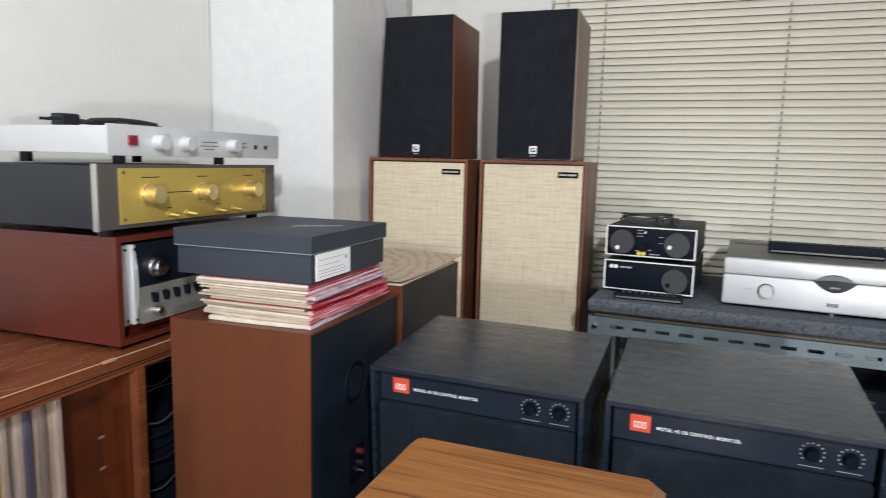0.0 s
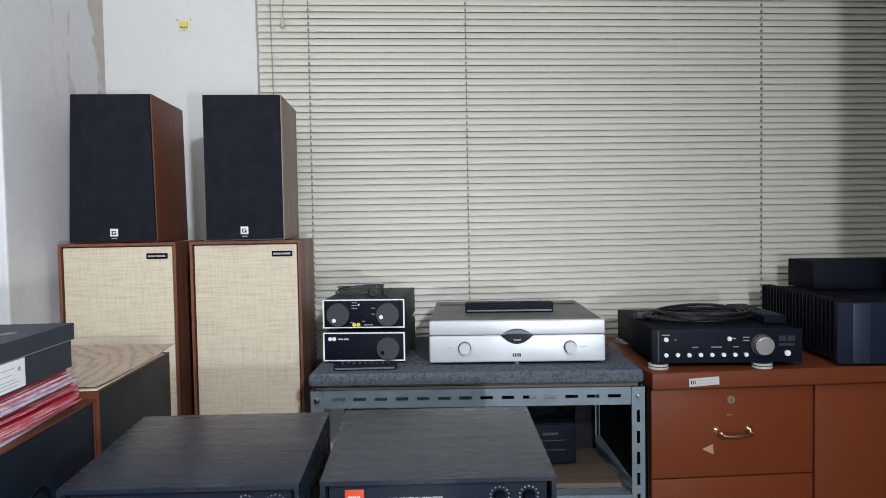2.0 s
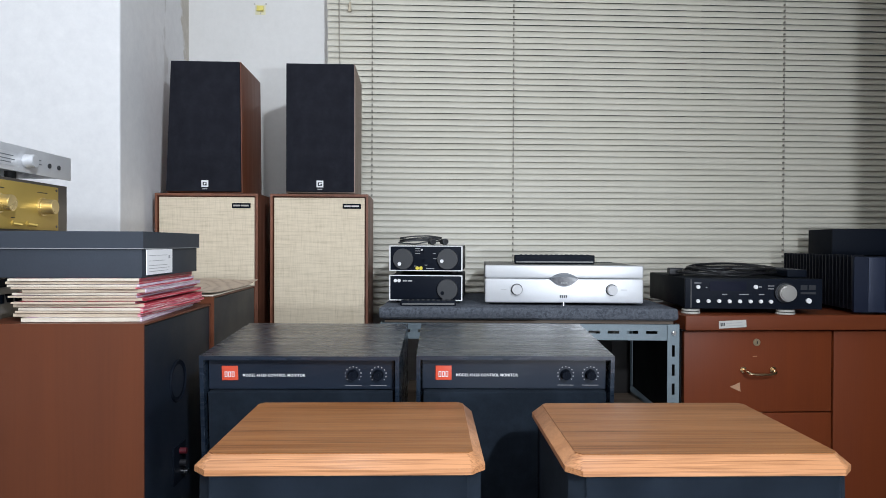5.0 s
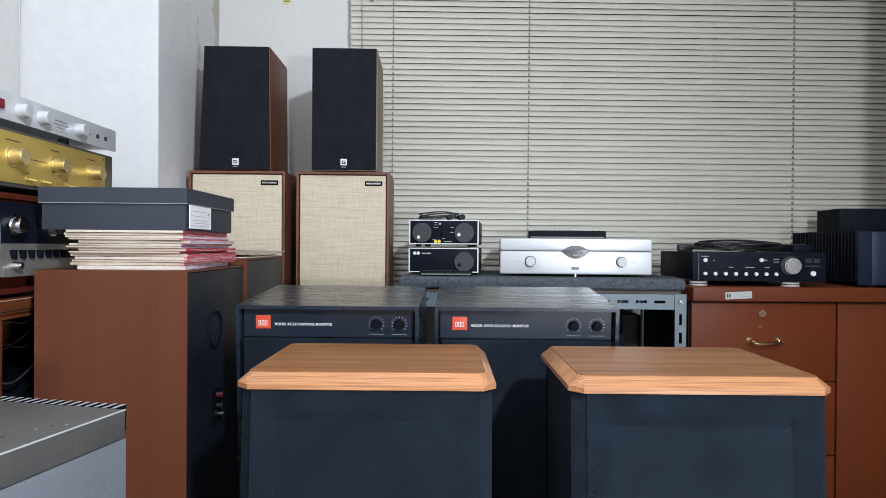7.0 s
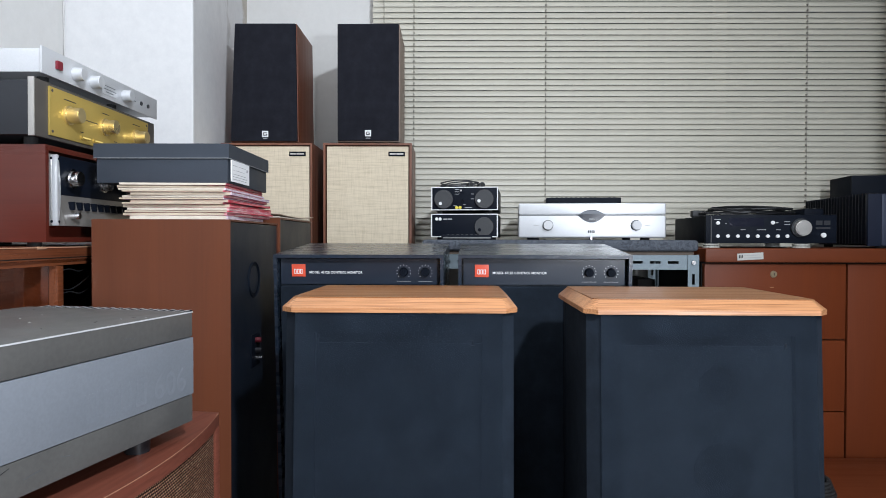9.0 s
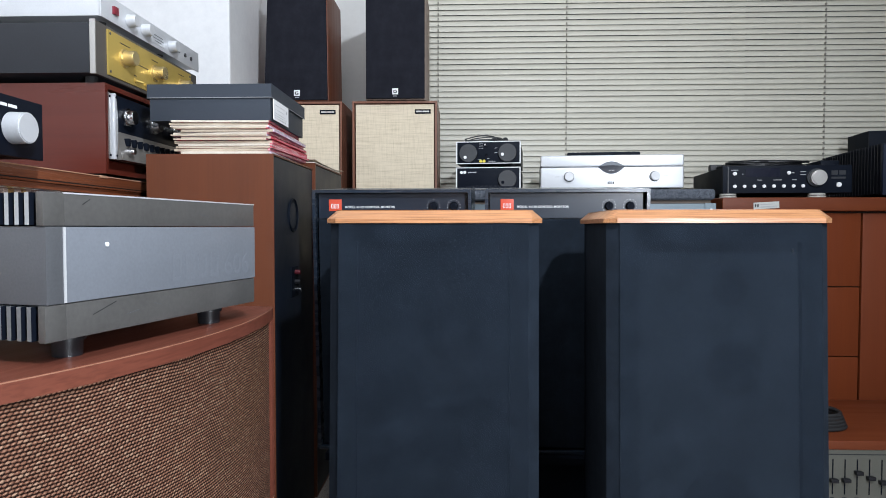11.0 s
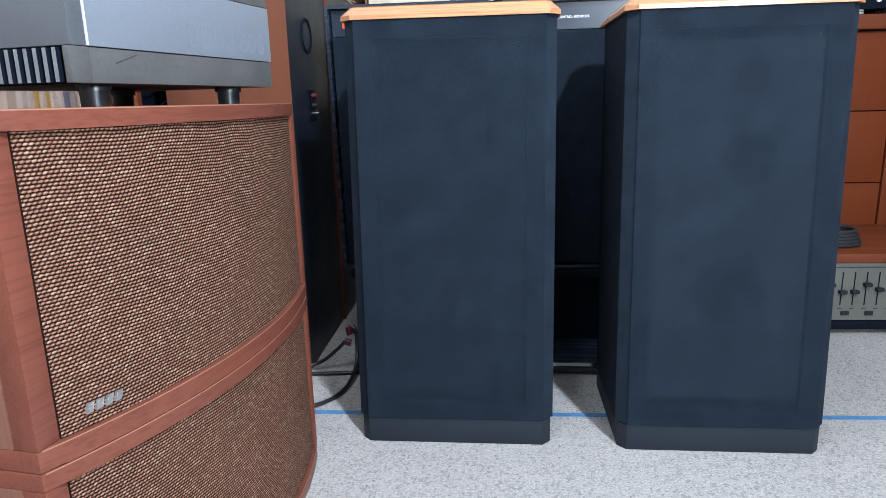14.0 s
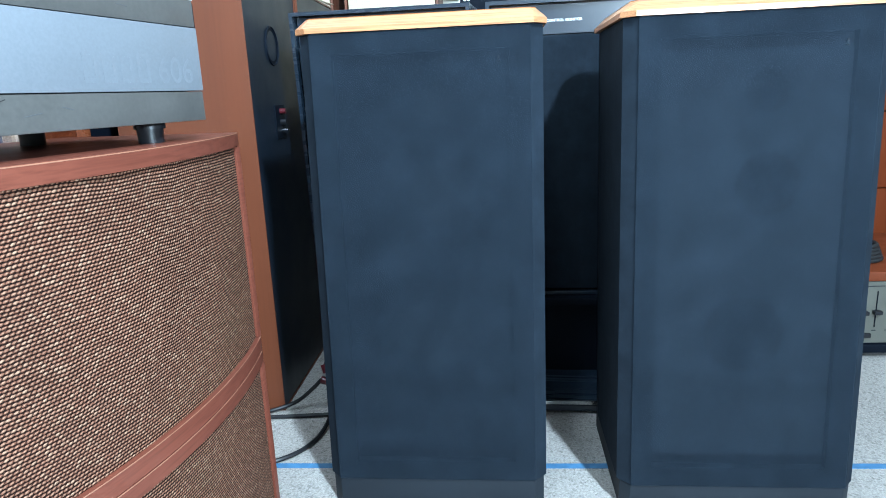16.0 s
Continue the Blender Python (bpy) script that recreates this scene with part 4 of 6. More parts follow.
for k, (z0, z1) in enumerate(((0.5365, 0.7605), (0.3225, 0.5335), (0.106, 0.3195))):
    dw = part("drawer", box(0.006, 0.424, 0.0, 0.0195, z0, z1, 0.0025), M_cherry, cab)
    pull(dw, 0.213, 0.650 if k == 0 else z0 + 0.114)
    if k == 0:
        part("lock", merge(round_bar((0.209, 0, 0.730), (0.209, -0.003, 0.730), 0.0100, 20), round_bar((0.209, -0.003, 0.730), (0.209, -0.005, 0.730), 0.0065, 12)), plain("dull_lock_brass", (0.36, 0.29, 0.19), 0.4, 0.7), dw, "round dull brass lock")
        part("keyhole", box(0.2080, 0.2100, -0.0056, -0.0049, 0.7265, 0.7335), M_black, dw)
        ch = bmesh.new()
        va = [ch.verts.new(p) for p in ((0.135, -0.0005, 0.607), (0.165, -0.0005, 0.593), (0.163, -0.0005, 0.619))]
        vb = [ch.verts.new((v.co.x, 0.001, v.co.z)) for v in va]
        ch.faces.new(va), ch.faces.new(vb[::-1])
        for q in range(3):
            ch.faces.new((va[q], vb[q], vb[(q + 1) % 3], va[(q + 1) % 3]))
        part("chip", ch, M_chip, dw, "pale triangular chipped patch")
        part("scuff", box(0.199, 0.211, -0.0004, 0.001, 0.690, 0.692), M_chip, dw)
dr = part("door", box(0.430, 0.880, 0.0, 0.0195, 0.106, 0.7605, 0.0025), M_cherry, cab)
dr = part("door", box(0.886, 1.345, 0.0, 0.0195, 0.106, 0.7605, 0.0025), M_cherry, cab)
stick = part("sticker", box(-0.038, 0.038, -0.0235, -0.0218, -0.010, 0.010), M_sticker, cab, "small white label stuck slightly askew", at=pose(0.130, 0, 0.783, 0, -3, 0))
prints([(-0.034, -0.031, -0.004, 0.005), (-0.029, -0.026, -0.004, 0.005), (-0.024, -0.022, -0.004, 0.005)], -0.0235, M_casegrey, stick, 0.0003)
prints([(-0.018, 0.032, -0.005, -0.003), (-0.018, 0.026, 0.002, 0.004)], -0.0235, M_greyprint, stick, 0.0003)

# ---- black preamplifier ----
pr = thing("black_preamplifier", pose(0.815, 1.684, 0.8075, 0, 0, -6.0), "black preamplifier with round volume knob, on cream pucks", "amplifier")
PW = 0.37
part("case", box(0.006, PW - 0.006, 0.012, 0.40, 0.014, 0.097, 0.003), M_black, pr)
part("front_panel", box(0, PW, 0, 0.012, 0.014, 0.098, 0.002), M_blackpanel, pr)
part("trim_strip", box(0.014, 0.0175, -0.0012, 0.001, 0.016, 0.096), M_greyknob, pr, "dull vertical strip")
for fx, fy in ((0.018, 0.01), (0.275, 0.01), (0.018, 0.37), (0.33, 0.37)):
    pk = part("puck", merge(round_bar((fx, fy, 0), (fx, fy, 0.0050), 0.0255, 32, None, 0.0012), round_bar((fx, fy, 0.0072), (fx, fy, 0.0122), 0.0245, 32, None, 0.0012)), M_cream, pr, "cream double isolating puck")
    part("pad", merge(round_bar((fx, fy, 0.0051), (fx, fy, 0.0071), 0.021, 24), round_bar((fx, fy, 0.0123), (fx, fy, 0.0142), 0.019, 24)), M_rubber, pk)
part("volume_knob", round_bar((0.270, 0, 0.060), (0.270, -0.024, 0.059), 0.0240, 40, 0.0225, 0.003), M_nickel, pr, "brushed grey volume knob")
part("knob_collar", round_bar((0.268, 0.001, 0.060), (0.268, -0.008, 0.060), 0.0275, 40), M_casegrey, pr)
for i, x in enumerate((0.034, 0.0625, 0.091, 0.1195, 0.1475, 0.176, 0.204, 0.231)):
    part("button", round_bar((x, 0, 0.035), (x, -0.007, 0.035), 0.0052, 18, None, 0.001), M_buttonwhite, pr)
for x, z in ((0.034, 0.074), (0.190, 0.075)):
    part("button", round_bar((x, 0, z), (x, -0.007, z), 0.0056, 18, None, 0.001), M_buttonwhite, pr)
part("button", round_bar((0.332, 0, 0.038), (0.332, -0.007, 0.038), 0.0072, 20, None, 0.001), M_buttonwhite, pr)
part("display", box(0.066, 0.166, -0.0008, 0.002, 0.064, 0.090), M_display, pr)
prints([(0.10 + 0.0, 0.114, 0.053, 0.055), (0.146, 0.172, 0.053, 0.055), (0.20, 0.214, 0.053, 0.055), (0.224, 0.240, 0.069, 0.071), (0.224, 0.240, 0.077, 0.079), (0.199, 0.207, 0.074, 0.0765), (0.024, 0.044, 0.084, 0.086), (0.056, 0.060, 0.072, 0.074)], 0.0, M_greyprint, pr)
prints([(0.312, 0.330, 0.068, 0.081), (0.334, 0.352, 0.068, 0.081), (0.312, 0.352, 0.056, 0.062)], 0.0, M_casegrey, pr)
coil = thing("power_cable", pose(0.985, 1.83, 0.9055, 0, 0, -6), "black power cable coiled on the preamplifier", "cable")
for k in range(4):
    pts = []
    for i in range(30):
        a = i / 30 * math.tau * 1.9 + k * 1.3
        pts.append(((0.115 + 0.010 * math.sin(i * 0.9 + k)) * math.cos(a) + 0.01 * k, (0.052 + 0.008 * math.cos(i * 1.3)) * math.sin(a), 0.005 + 0.0055 * k + 0.012 * (0.5 + 0.5 * math.sin(a)) + 0.002 * math.sin(i * 0.8)))
    part("wire", sweep(pts, 0.0036, 8), M_cable, coil)
part("wire", sweep([(0.03, -0.055, 0.006), (0.10, -0.045, 0.010), (0.16, -0.012, 0.012), (0.185, -0.012, 0.012)], 0.0036, 8), M_cable, coil)
remote(pose(1.192, 1.728, 0.9055, 0, 0, 84), 0.25, 0.056, "thick black remote control lying on the preamplifier beside the cable", 12, 0.022)
part("plug", box(-0.145, -0.100, 0.02, 0.046, 0.0, 0.022, 0.004, 3), M_plastic, coil)

# ---- black power amplifier with fins, and the box on it ----
pa = thing("power_amplifier", pose(1.275, 1.65, 0.8075, 0, 0, -8), "black power amplifier with tall side heat sinks", "amplifier")
part("case", box(0.045, 0.44, 0.012, 0.44, 0.008, 0.158, 0.002), M_black, pa)
part("heat_sink_base", box(0.034, 0.0448, 0.01, 0.46, 0.012, 0.160), M_black, pa)
fin_me = mesh_of("fin", box(0, 0.033, 0, 0.0045, 0.012, 0.164, 0.0008, 1), plain("black_anodised_fin", (0.006, 0.007, 0.011), 0.45, spec=0.2))
for i in range(22):
    shared("fin", fin_me, pa, pose(0.0008, 0.012 + i * 0.0205, 0))
part("front_panel", box(0.0, 0.44, -0.004, 0.0098, 0.006, 0.160, 0.002), M_navy, pa)
part("trim_strip", box(0.036, 0.078, -0.0065, -0.0035, 0.008, 0.158, 0.001), plain("blue_anodised_strip", (0.022, 0.030, 0.058), 0.4, 0.2), pa, "dark blue upright strip")
for fx in (0.06, 0.40):
    for fy in (0.05, 0.40):
        part("foot", round_bar((fx, fy, 0), (fx, fy, 0.0085), 0.014, 16), M_rubber, pa)
pb_ = thing("black_component", pose(1.415, 1.955, 0.9655, 0, 0, -8), "plain black component stacked on the power amplifier", "amplifier")
part("case", box(0, 0.43, 0.0, 0.16, 0.0, 0.086, 0.003), M_black, pb_)
part("front_panel", box(0.0, 0.43, -0.006, 0, 0.002, 0.085, 0.001), M_blackpanel, pb_)

# ---- equaliser in wooden case on the floor ----
eq = thing("graphic_equaliser", pose(0.80, 1.215, 0), "silver graphic equaliser with sliders in a wooden case, on the carpet", "equaliser")
part("case", merge(box(0.0, 0.60, 0.0, 0.38, 0.184, 0.206, 0.003), box(0.0, 0.018, 0.003, 0.38, 0.034, 0.1838), box(0.582, 0.60, 0.003, 0.38, 0.034, 0.1838), box(0.018, 0.582, 0.36, 0.38, 0.034, 0.1838)), M_cherrytop, eq)
part("bottom", box(0.0, 0.60, -0.004, 0.38, 0.014, 0.0338, 0.002), M_black, eq)
part("front_panel", box(0.019, 0.581, 0.004, 0.009, 0.036, 0.183), M_panelgrey, eq)
for i in range(18):
    x = 0.045 + i * 0.0288
    sld = part("slider", box(x - 0.0012, x + 0.0012, 0.0028, 0.0045, 0.075, 0.160), M_black, eq)
    zz = 0.118 + 0.012 * math.sin(i * 1.9)
    part("slider_knob", box(x - 0.0085, x + 0.0085, -0.010, 0.003, zz - 0.0045, zz + 0.0045, 0.0015), M_plastic, sld)
    if i % 2 == 0:
        part("button", box(x + 0.004, x + 0.022, -0.002, 0.005, 0.050, 0.060, 0.0015), M_plastic, eq)
prints([(0.06, 0.54, 0.171, 0.173)] + [(0.040 + i * 0.0288, 0.050 + i * 0.0288, 0.0655, 0.0675) for i in range(18)], 0.004, M_casegrey, eq)
for fx in (0.04, 0.56):
    for fy in (0.03, 0.34):
        part("foot", round_bar((fx, fy, 0), (fx, fy, 0.0145), 0.014, 14), M_rubber, eq)
cc = thing("black_cable", pose(0.925, 1.33, 0.2065), "black cable coiled on the wooden equaliser case", "cable")
for k in range(5):
    part("wire", sweep([((0.064 - 0.004 * k) * math.cos(a * math.tau / 24 + k), (0.05) * math.sin(a * math.tau / 24 + k), 0.006 + 0.0085 * k) for a in range(25)], 0.0052, 8), M_rubber, cc)

# ---- the pair of monitors on stands ----
FRONT_WORDS = "MODEL 4312B CONTROL MONITOR"


def monitor(m):
    t = thing("studio_monitor", m, "black ash studio monitor with orange badge, on a low black stand", "speaker", "pair of black studio monitors")
    w, d, h, e = 0.354, 0.298, 0.597, 0.010
    part("cabinet", hollow(0, w, 0, d, 0, h, e, 0.032), M_blackash, t)
    pn = part("control_panel", box(e + 0.0005, w - e - 0.0005, 0.018, 0.030, h - 0.064, h - e - 0.0005), M_control, t, "black control panel")
    bd = part("badge", box(0.034, 0.063, 0.0160, 0.0185, h - 0.048, h - 0.022, 0.0005), M_red, pn, "orange-red square badge")
    mark = []
    for a in (0.0395, 0.0458, 0.0521):
        mark += [box(a, a + 0.0048, 0.0152, 0.0162, zz, zz + 0.0012) for zz in (h - 0.0420, h - 0.0332)] + [box(xx, xx + 0.0011, 0.0151, 0.0161, h - 0.0409, h - 0.0331) for xx in (a, a + 0.0037)]
    part("badge_mark", merge(*mark), M_white, bd)
    tx = lettering(FRONT_WORDS, 0.0070, 1.1, 0.00010)
    wid = max(v.co.x for v in tx.verts) - min(v.co.x for v in tx.verts)
    bmesh.ops.transform(tx, matrix=Matrix.Translation((0.071, 0.0178, h - 0.0415)) @ Matrix.Diagonal((0.112 / wid, 1, 1, 1)), verts=tx.verts[:])
    part("lettering", tx, M_white, pn, "white model lettering")
    for x in (0.270, 0.315):
        kb = part("level_knob", merge(round_bar((x, 0.018, h - 0.0375), (x, 0.006, h - 0.0375), 0.0095, 24, 0.0078), box(x - 0.0012, x + 0.0012, 0.0045, 0.0065, h - 0.0385, h - 0.0295)), M_black, pn, "black level knob")
        for k in range(11):
            a = radians(-40 + k * 26)
            cx, cz = x + 0.0142 * math.cos(a), h - 0.0375 + 0.0142 * math.sin(a)
            part("scale_mark", box(cx - 0.0010, cx + 0.0010, 0.0174, 0.0182, cz - 0.0010, cz + 0.0010), M_greyprint, kb)
        part("print", box(x - 0.015, x + 0.015, 0.0174, 0.0182, h - 0.0580, h - 0.0568), M_dimprint, kb)
    part("grille", box(e + 0.002, w - e - 0.002, 0.004, 0.024, e + 0.002, h - 0.066, 0.004), M_towercloth, t, "dark cloth grille")
    return t


LEAN = 4.1


def stand(m):
    t = thing("speaker_stand", m, "low black speaker stand with shiny bottom edge", "speaker stand", "low speaker stands")
    part("top_plate", box(0.02, 0.335, 0.02, 0.335, 0.186, 0.2025, 0.001), M_black, t)
    wedge = box(0.03, 0.325, 0.046, 0.330, 0.2026, 0.2030)
    for v in wedge.verts:
        if v.co.z > 0.2028:
            v.co.z = 0.2036 + (v.co.y - 0.042) * math.tan(radians(LEAN))
    part("wedge", wedge, M_black, t, "black wedge tilting the speaker forward")
    part("base_plate", box(0.05, 0.315, -0.104, 0.28, 0.006, 0.030, 0.002), M_blackash, t)
    part("edge_strip", box(0.052, 0.313, -0.107, -0.1042, 0.022, 0.0290), M_chrome, t, "shiny edge strip")
    part("column", box(0.06, 0.305, 0.04, 0.24, 0.0302, 0.1858), M_black, t)
    for x in (0.07, 0.295):
        for y in (-0.08, 0.25):
            part("foot", round_bar((x, y, 0), (x, y, 0.0065), 0.012, 12), M_rubber, t)
    return t


for mx, my in ((-0.319, 1.122), (0.065, 1.113)):
    stand(pose(mx, my - 0.042, 0, 0, 0, -2.5))
    monitor(pose(mx, my, 0.2040, LEAN, 0, -2.5))


# ---- floor-standing towers with oak tops ----
def clipped(x0, x1, y0, y1, c, cb=None):
    cb = c if cb is None else cb
    return [(x0 + c, y0), (x1 - c, y0), (x1, y0 + c), (x1, y1 - cb), (x1 - cb, y1), (x0 + cb, y1), (x0, y1 - cb), (x0, y0 + c)]


def moved(poly, dy):
    return [(x, y + dy) for x, y in poly]


def tower(m, label, baffle):
    t = thing("tower_speaker", m, label, "speaker", "pair of black tower speakers")
    w, d, h, lean = 0.343, 0.276, 0.7435, 0.034
    part("plinth", prism(clipped(0.004, w - 0.004, 0.002, d, 0.014), 0.0, 0.046, 0.001), M_plinth, t, "dark grey plinth")
    base, crown = clipped(0.004, w - 0.004, 0.012, d, 0.014), moved(clipped(0.004, w - 0.004, 0.012, d, 0.014), lean)
    part("cabinet", prism(base, 0.0462, h - 0.0208, 0, crown), M_black, t)
    gp = [(0.018, 0.0), (w - 0.018, 0.0), (w, 0.018), (w, 0.22), (0.0, 0.22), (0.0, 0.018)]
    shell = prism(gp, 0.048, h - 0.0212, 0, moved(gp, lean))
    shell.normal_update()
    face = min(shell.faces, key=lambda f: f.normal.y)
    bmesh.ops.inset_region(shell, faces=[face], thickness=0.042)
    res = bmesh.ops.extrude_face_region(shell, geom=[face])
    bmesh.ops.translate(shell, vec=(0, 0.014, 0), verts=[v for v in res["geom"] if isinstance(v, bmesh.types.BMVert)])
    bmesh.ops.delete(shell, geom=[face], context="FACES")
    part("grille_frame", shell, M_towercloth, t)
    front = lambda a, c: [(0.045, a), (w - 0.045, a), (w - 0.045, c), (0.045, c)]
    at_z = lambda z: lean * (z - 0.048) / (h - 0.0692)
    part("baffle", prism(front(0.0100 + at_z(0.094), 0.0112 + at_z(0.094)), 0.094, h - 0.067, 0, front(0.0100 + at_z(h - 0.067), 0.0112 + at_z(h - 0.067))), baffle, t)
    sheet_ = [(0.0175, -0.0024), (w - 0.0175, -0.0024), (w - 0.0175, -0.0012), (0.0175, -0.0012)]
    part("grille", prism(sheet_, 0.048, h - 0.0212, 0, moved(sheet_, lean)), M_thincloth, t, "charcoal cloth grille")
    for x, z, r in ((0.190, 0.62, 0.028), (0.196, 0.495, 0.043), (0.174, 0.280, 0.055)):
        y, tip = 0.0098 + at_z(z), lean / (h - 0.0692)
        dv = round_bar((0, 0, 0), (0, -0.0006, 0), r, 40)
        bmesh.ops.transform(dv, matrix=Matrix.Translation((x, y, z)) @ Matrix.Rotation(-math.atan(tip), 4, "X"), verts=dv.verts[:])
        part("driver", dv, M_cone, t)
    rim = clipped(-0.005, w + 0.005, -0.005, d + 0.004, 0.018)
    deck = clipped(0.0095, w - 0.0095, 0.0120, d - 0.014, 0.008)
    part("top_lip", prism(moved(rim, lean), h - 0.0205, h - 0.0135), M_oaklit, t, "honey oak lip, lit tone put into its colour")
    part("top_bevel", prism(moved(rim, lean), h - 0.0134, h, 0, moved(deck, lean)), M_oaklit, t, "bevelled solid oak edge, lit tone put into its colour")
    part("top", prism(moved(deck, lean), h + 0.0001, h + 0.0010), M_oak, t, "figured honey oak top")
    k = lean * 0.9
    part("badge", merge(box(w - 0.0625, w - 0.0605, k - 0.0010, k + 0.0030, h - 0.066, h - 0.061), box(w - 0.0632, w - 0.0598, k - 0.0010, k + 0.0030, h - 0.0695, h - 0.0683)), M_greyknob, t, "tiny grey maker's mark")
    return t


tower(pose(-0.2037, 0.669, 0, 0, 0, -1.4), "black cloth tower speaker with honey oak top, on carpet", M_towercloth)
tower(pose(0.2455, 0.650, 0, 0, 0, -1.4), "black cloth tower speaker with honey oak top, beside its twin", M_baffle)


# ---- teak speakers turned sideways, black backs showing ----
def side_speaker(m, dy, h, first):
    t = thing("teak_speaker", m, "large teak speaker turned sideways, its black back with terminals showing" if first else "teak speaker turned sideways with a marbled card on top", "speaker", "sideways teak speakers")
    dx = 0.268
    part("cabinet", hollow(0, dx, 0, dy, 0, h, 0.005, 0.02, "east"), M_teak, t)
    part("back_panel", box(dx - 0.018, dx - 0.0015, 0.0054, dy - 0.0054, 0.0054, h - 0.0054), M_navyback, t, "black back panel")
    if first:
        y = 0.155
        pt = bmesh.new()
        n = 40
        for ra, rb, xa, xb in ((0.040, 0.038, dx - 0.0015, dx + 0.001), (0.038, 0.036, dx + 0.001, dx - 0.001), (0.036, 0.030, dx - 0.001, dx - 0.0012)):
            for k in range(n):
                a, c = k * math.tau / n, (k + 1) * math.tau / n
                pt.faces.new([pt.verts.new((xx, y + r * math.cos(q), h - 0.125 + r * math.sin(q))) for xx, r, q in ((xa, ra, a), (xa, ra, c), (xb, rb, c), (xb, rb, a))])
        bmesh.ops.remove_doubles(pt, verts=pt.verts[:], dist=1e-5)
        part("port_ring", pt, M_black, t, "round black port ring")
        cup = part("terminal_cup", box(dx - 0.003, dx + 0.001, 0.13, 0.19, 0.555, 0.625, 0.001), M_black, t)
        part("terminal", round_bar((dx, 0.160, 0.612), (dx + 0.013, 0.160, 0.612), 0.0058, 16), M_plugred, cup, "red binding post")
        part("terminal", round_bar((dx, 0.160, 0.590), (dx + 0.013, 0.160, 0.590), 0.0055, 16), M_plastic, cup)
        part("terminal", round_bar((dx, 0.166, 0.572), (dx + 0.014, 0.166, 0.572), 0.0055, 16), M_chrome, cup)
    return t


side_speaker(pose(-0.645, 0.983, 0), 0.346, 0.869, True)
side_speaker(pose(-0.640, 1.333, 0), 0.365, 0.884, False)
sheet = thing("marbled_card", pose(-0.635, 1.328, 0.8845), "marbled brown card sleeve lying on the teak speaker", "card")
def curled(x0, x1, y0, y1, t, z_off):
    """A warped card, its near corners lifted."""
    bm = bmesh.new()
    n = 12
    rows_top, rows_low = [], []
    for i in range(n + 1):
        for rows, dz in ((rows_top, t), (rows_low, 0.0)):
            line = []
            for k in range(n + 1):
                u, w = i / n, k / n
                lift = 0.0015 * math.sin(w * 5) ** 2 * u + 0.012 * max(0, w - 0.5) ** 2 / 0.25 * (1 - 0.5 * u) + 0.0035 * max(0, 0.2 - w) / 0.2 * u + 0.0012 * math.sin(u * 9 + w * 4)
                line.append(bm.verts.new((x0 + (x1 - x0) * u, y0 + (y1 - y0) * w, z_off + lift + dz)))
            rows.append(line)
    for i in range(n):
        for k in range(n):
            bm.faces.new((rows_top[i][k], rows_top[i + 1][k], rows_top[i + 1][k + 1], rows_top[i][k + 1]))
            bm.faces.new((rows_low[i][k], rows_low[i][k + 1], rows_low[i + 1][k + 1], rows_low[i + 1][k]))
    for a, c in ((0, None), (n, None), (None, 0), (None, n)):
        for q in range(n):
            if a is not None:
                bm.faces.new((rows_top[a][q], rows_top[a][q + 1], rows_low[a][q + 1], rows_low[a][q]))
            else:
                bm.faces.new((rows_top[q][c], rows_top[q + 1][c], rows_low[q + 1][c], rows_low[q][c]))
    return bm


part("sleeve", curled(0, 0.262, 0, 0.405, 0.0020, 0.0042), M_sheet, sheet)
part("inner_card", box(0.002, 0.262, 0.002, 0.340, 0, 0.0026, 0.0006), M_page2, sheet, "pale inner card")

# magazines and a flat box on the first teak speaker
rnd = random.Random(11)
z = 0.8695
STACK = ((0.0075, M_spine_white), (0.0058, M_spine_pink), (0.0042, M_spine_red), (0.0052, M_spine_pink), (0.0062, M_spine_red), (0.0036, M_spine_dark), (0.0055, M_spine_red),
         (0.0034, M_spine_white), (0.0046, M_spine_pink), (0.0058, M_spine_white), (0.0034, M_spine_red), (0.0040, M_spine_white), (0.0050, M_spine_red), (0.0048, M_spine_dark))
for k, (th, tone) in enumerate(STACK):
    wd = rnd.uniform(0.194, 0.212) if k else 0.19
    mg = thing("magazine", pose(-0.389 + rnd.uniform(-0.006, 0.008), 1.003 + rnd.uniform(-0.005, 0.006), z, 0, 0, rnd.uniform(-2.4, 2.4)), "old magazine with yellowed pages, in a stack", "magazine", "stack of old magazines")
    page = rnd.choice((M_page, M_page2, M_page))
    sag = rnd.uniform(0.0, 0.0012)
    part("page_block", prism([(-wd, rnd.uniform(-0.003, 0.002)), (-wd * 0.5, rnd.uniform(-0.002, 0.002)), (-0.0030, rnd.uniform(0, 0.003)), (-0.0030, 0.272), (-wd, 0.272)], 0.0003, th - 0.0003 - sag * 0.2), page, mg)
    part("cover", merge(box(-wd + 0.004, 0, 0.0040, 0.274, th - 0.00025, th - 0.0001), box(-wd + 0.004, 0, 0.0040, 0.274, 0.0, 0.00025), box(-0.0029, rnd.uniform(-0.002, 0.002), 0.0006, 0.274, 0.0002, th - 0.0001)), tone, mg)
    z += th + 0.0002
ztop = z
bx = thing("flat_card_box", pose(-0.653, 1.006, ztop), "charcoal flat card box with lid and white label, on magazines", "box")
hb = 1.018 - ztop
part("body", box(0.004, 0.262, 0.004, 0.274, 0, hb - 0.004, 0.001), M_boxcard, bx)
part("lid", hollow(0, 0.266, 0, 0.278, hb - 0.028, hb, 0.0035, 0.0235, "under"), M_boxcard, bx)
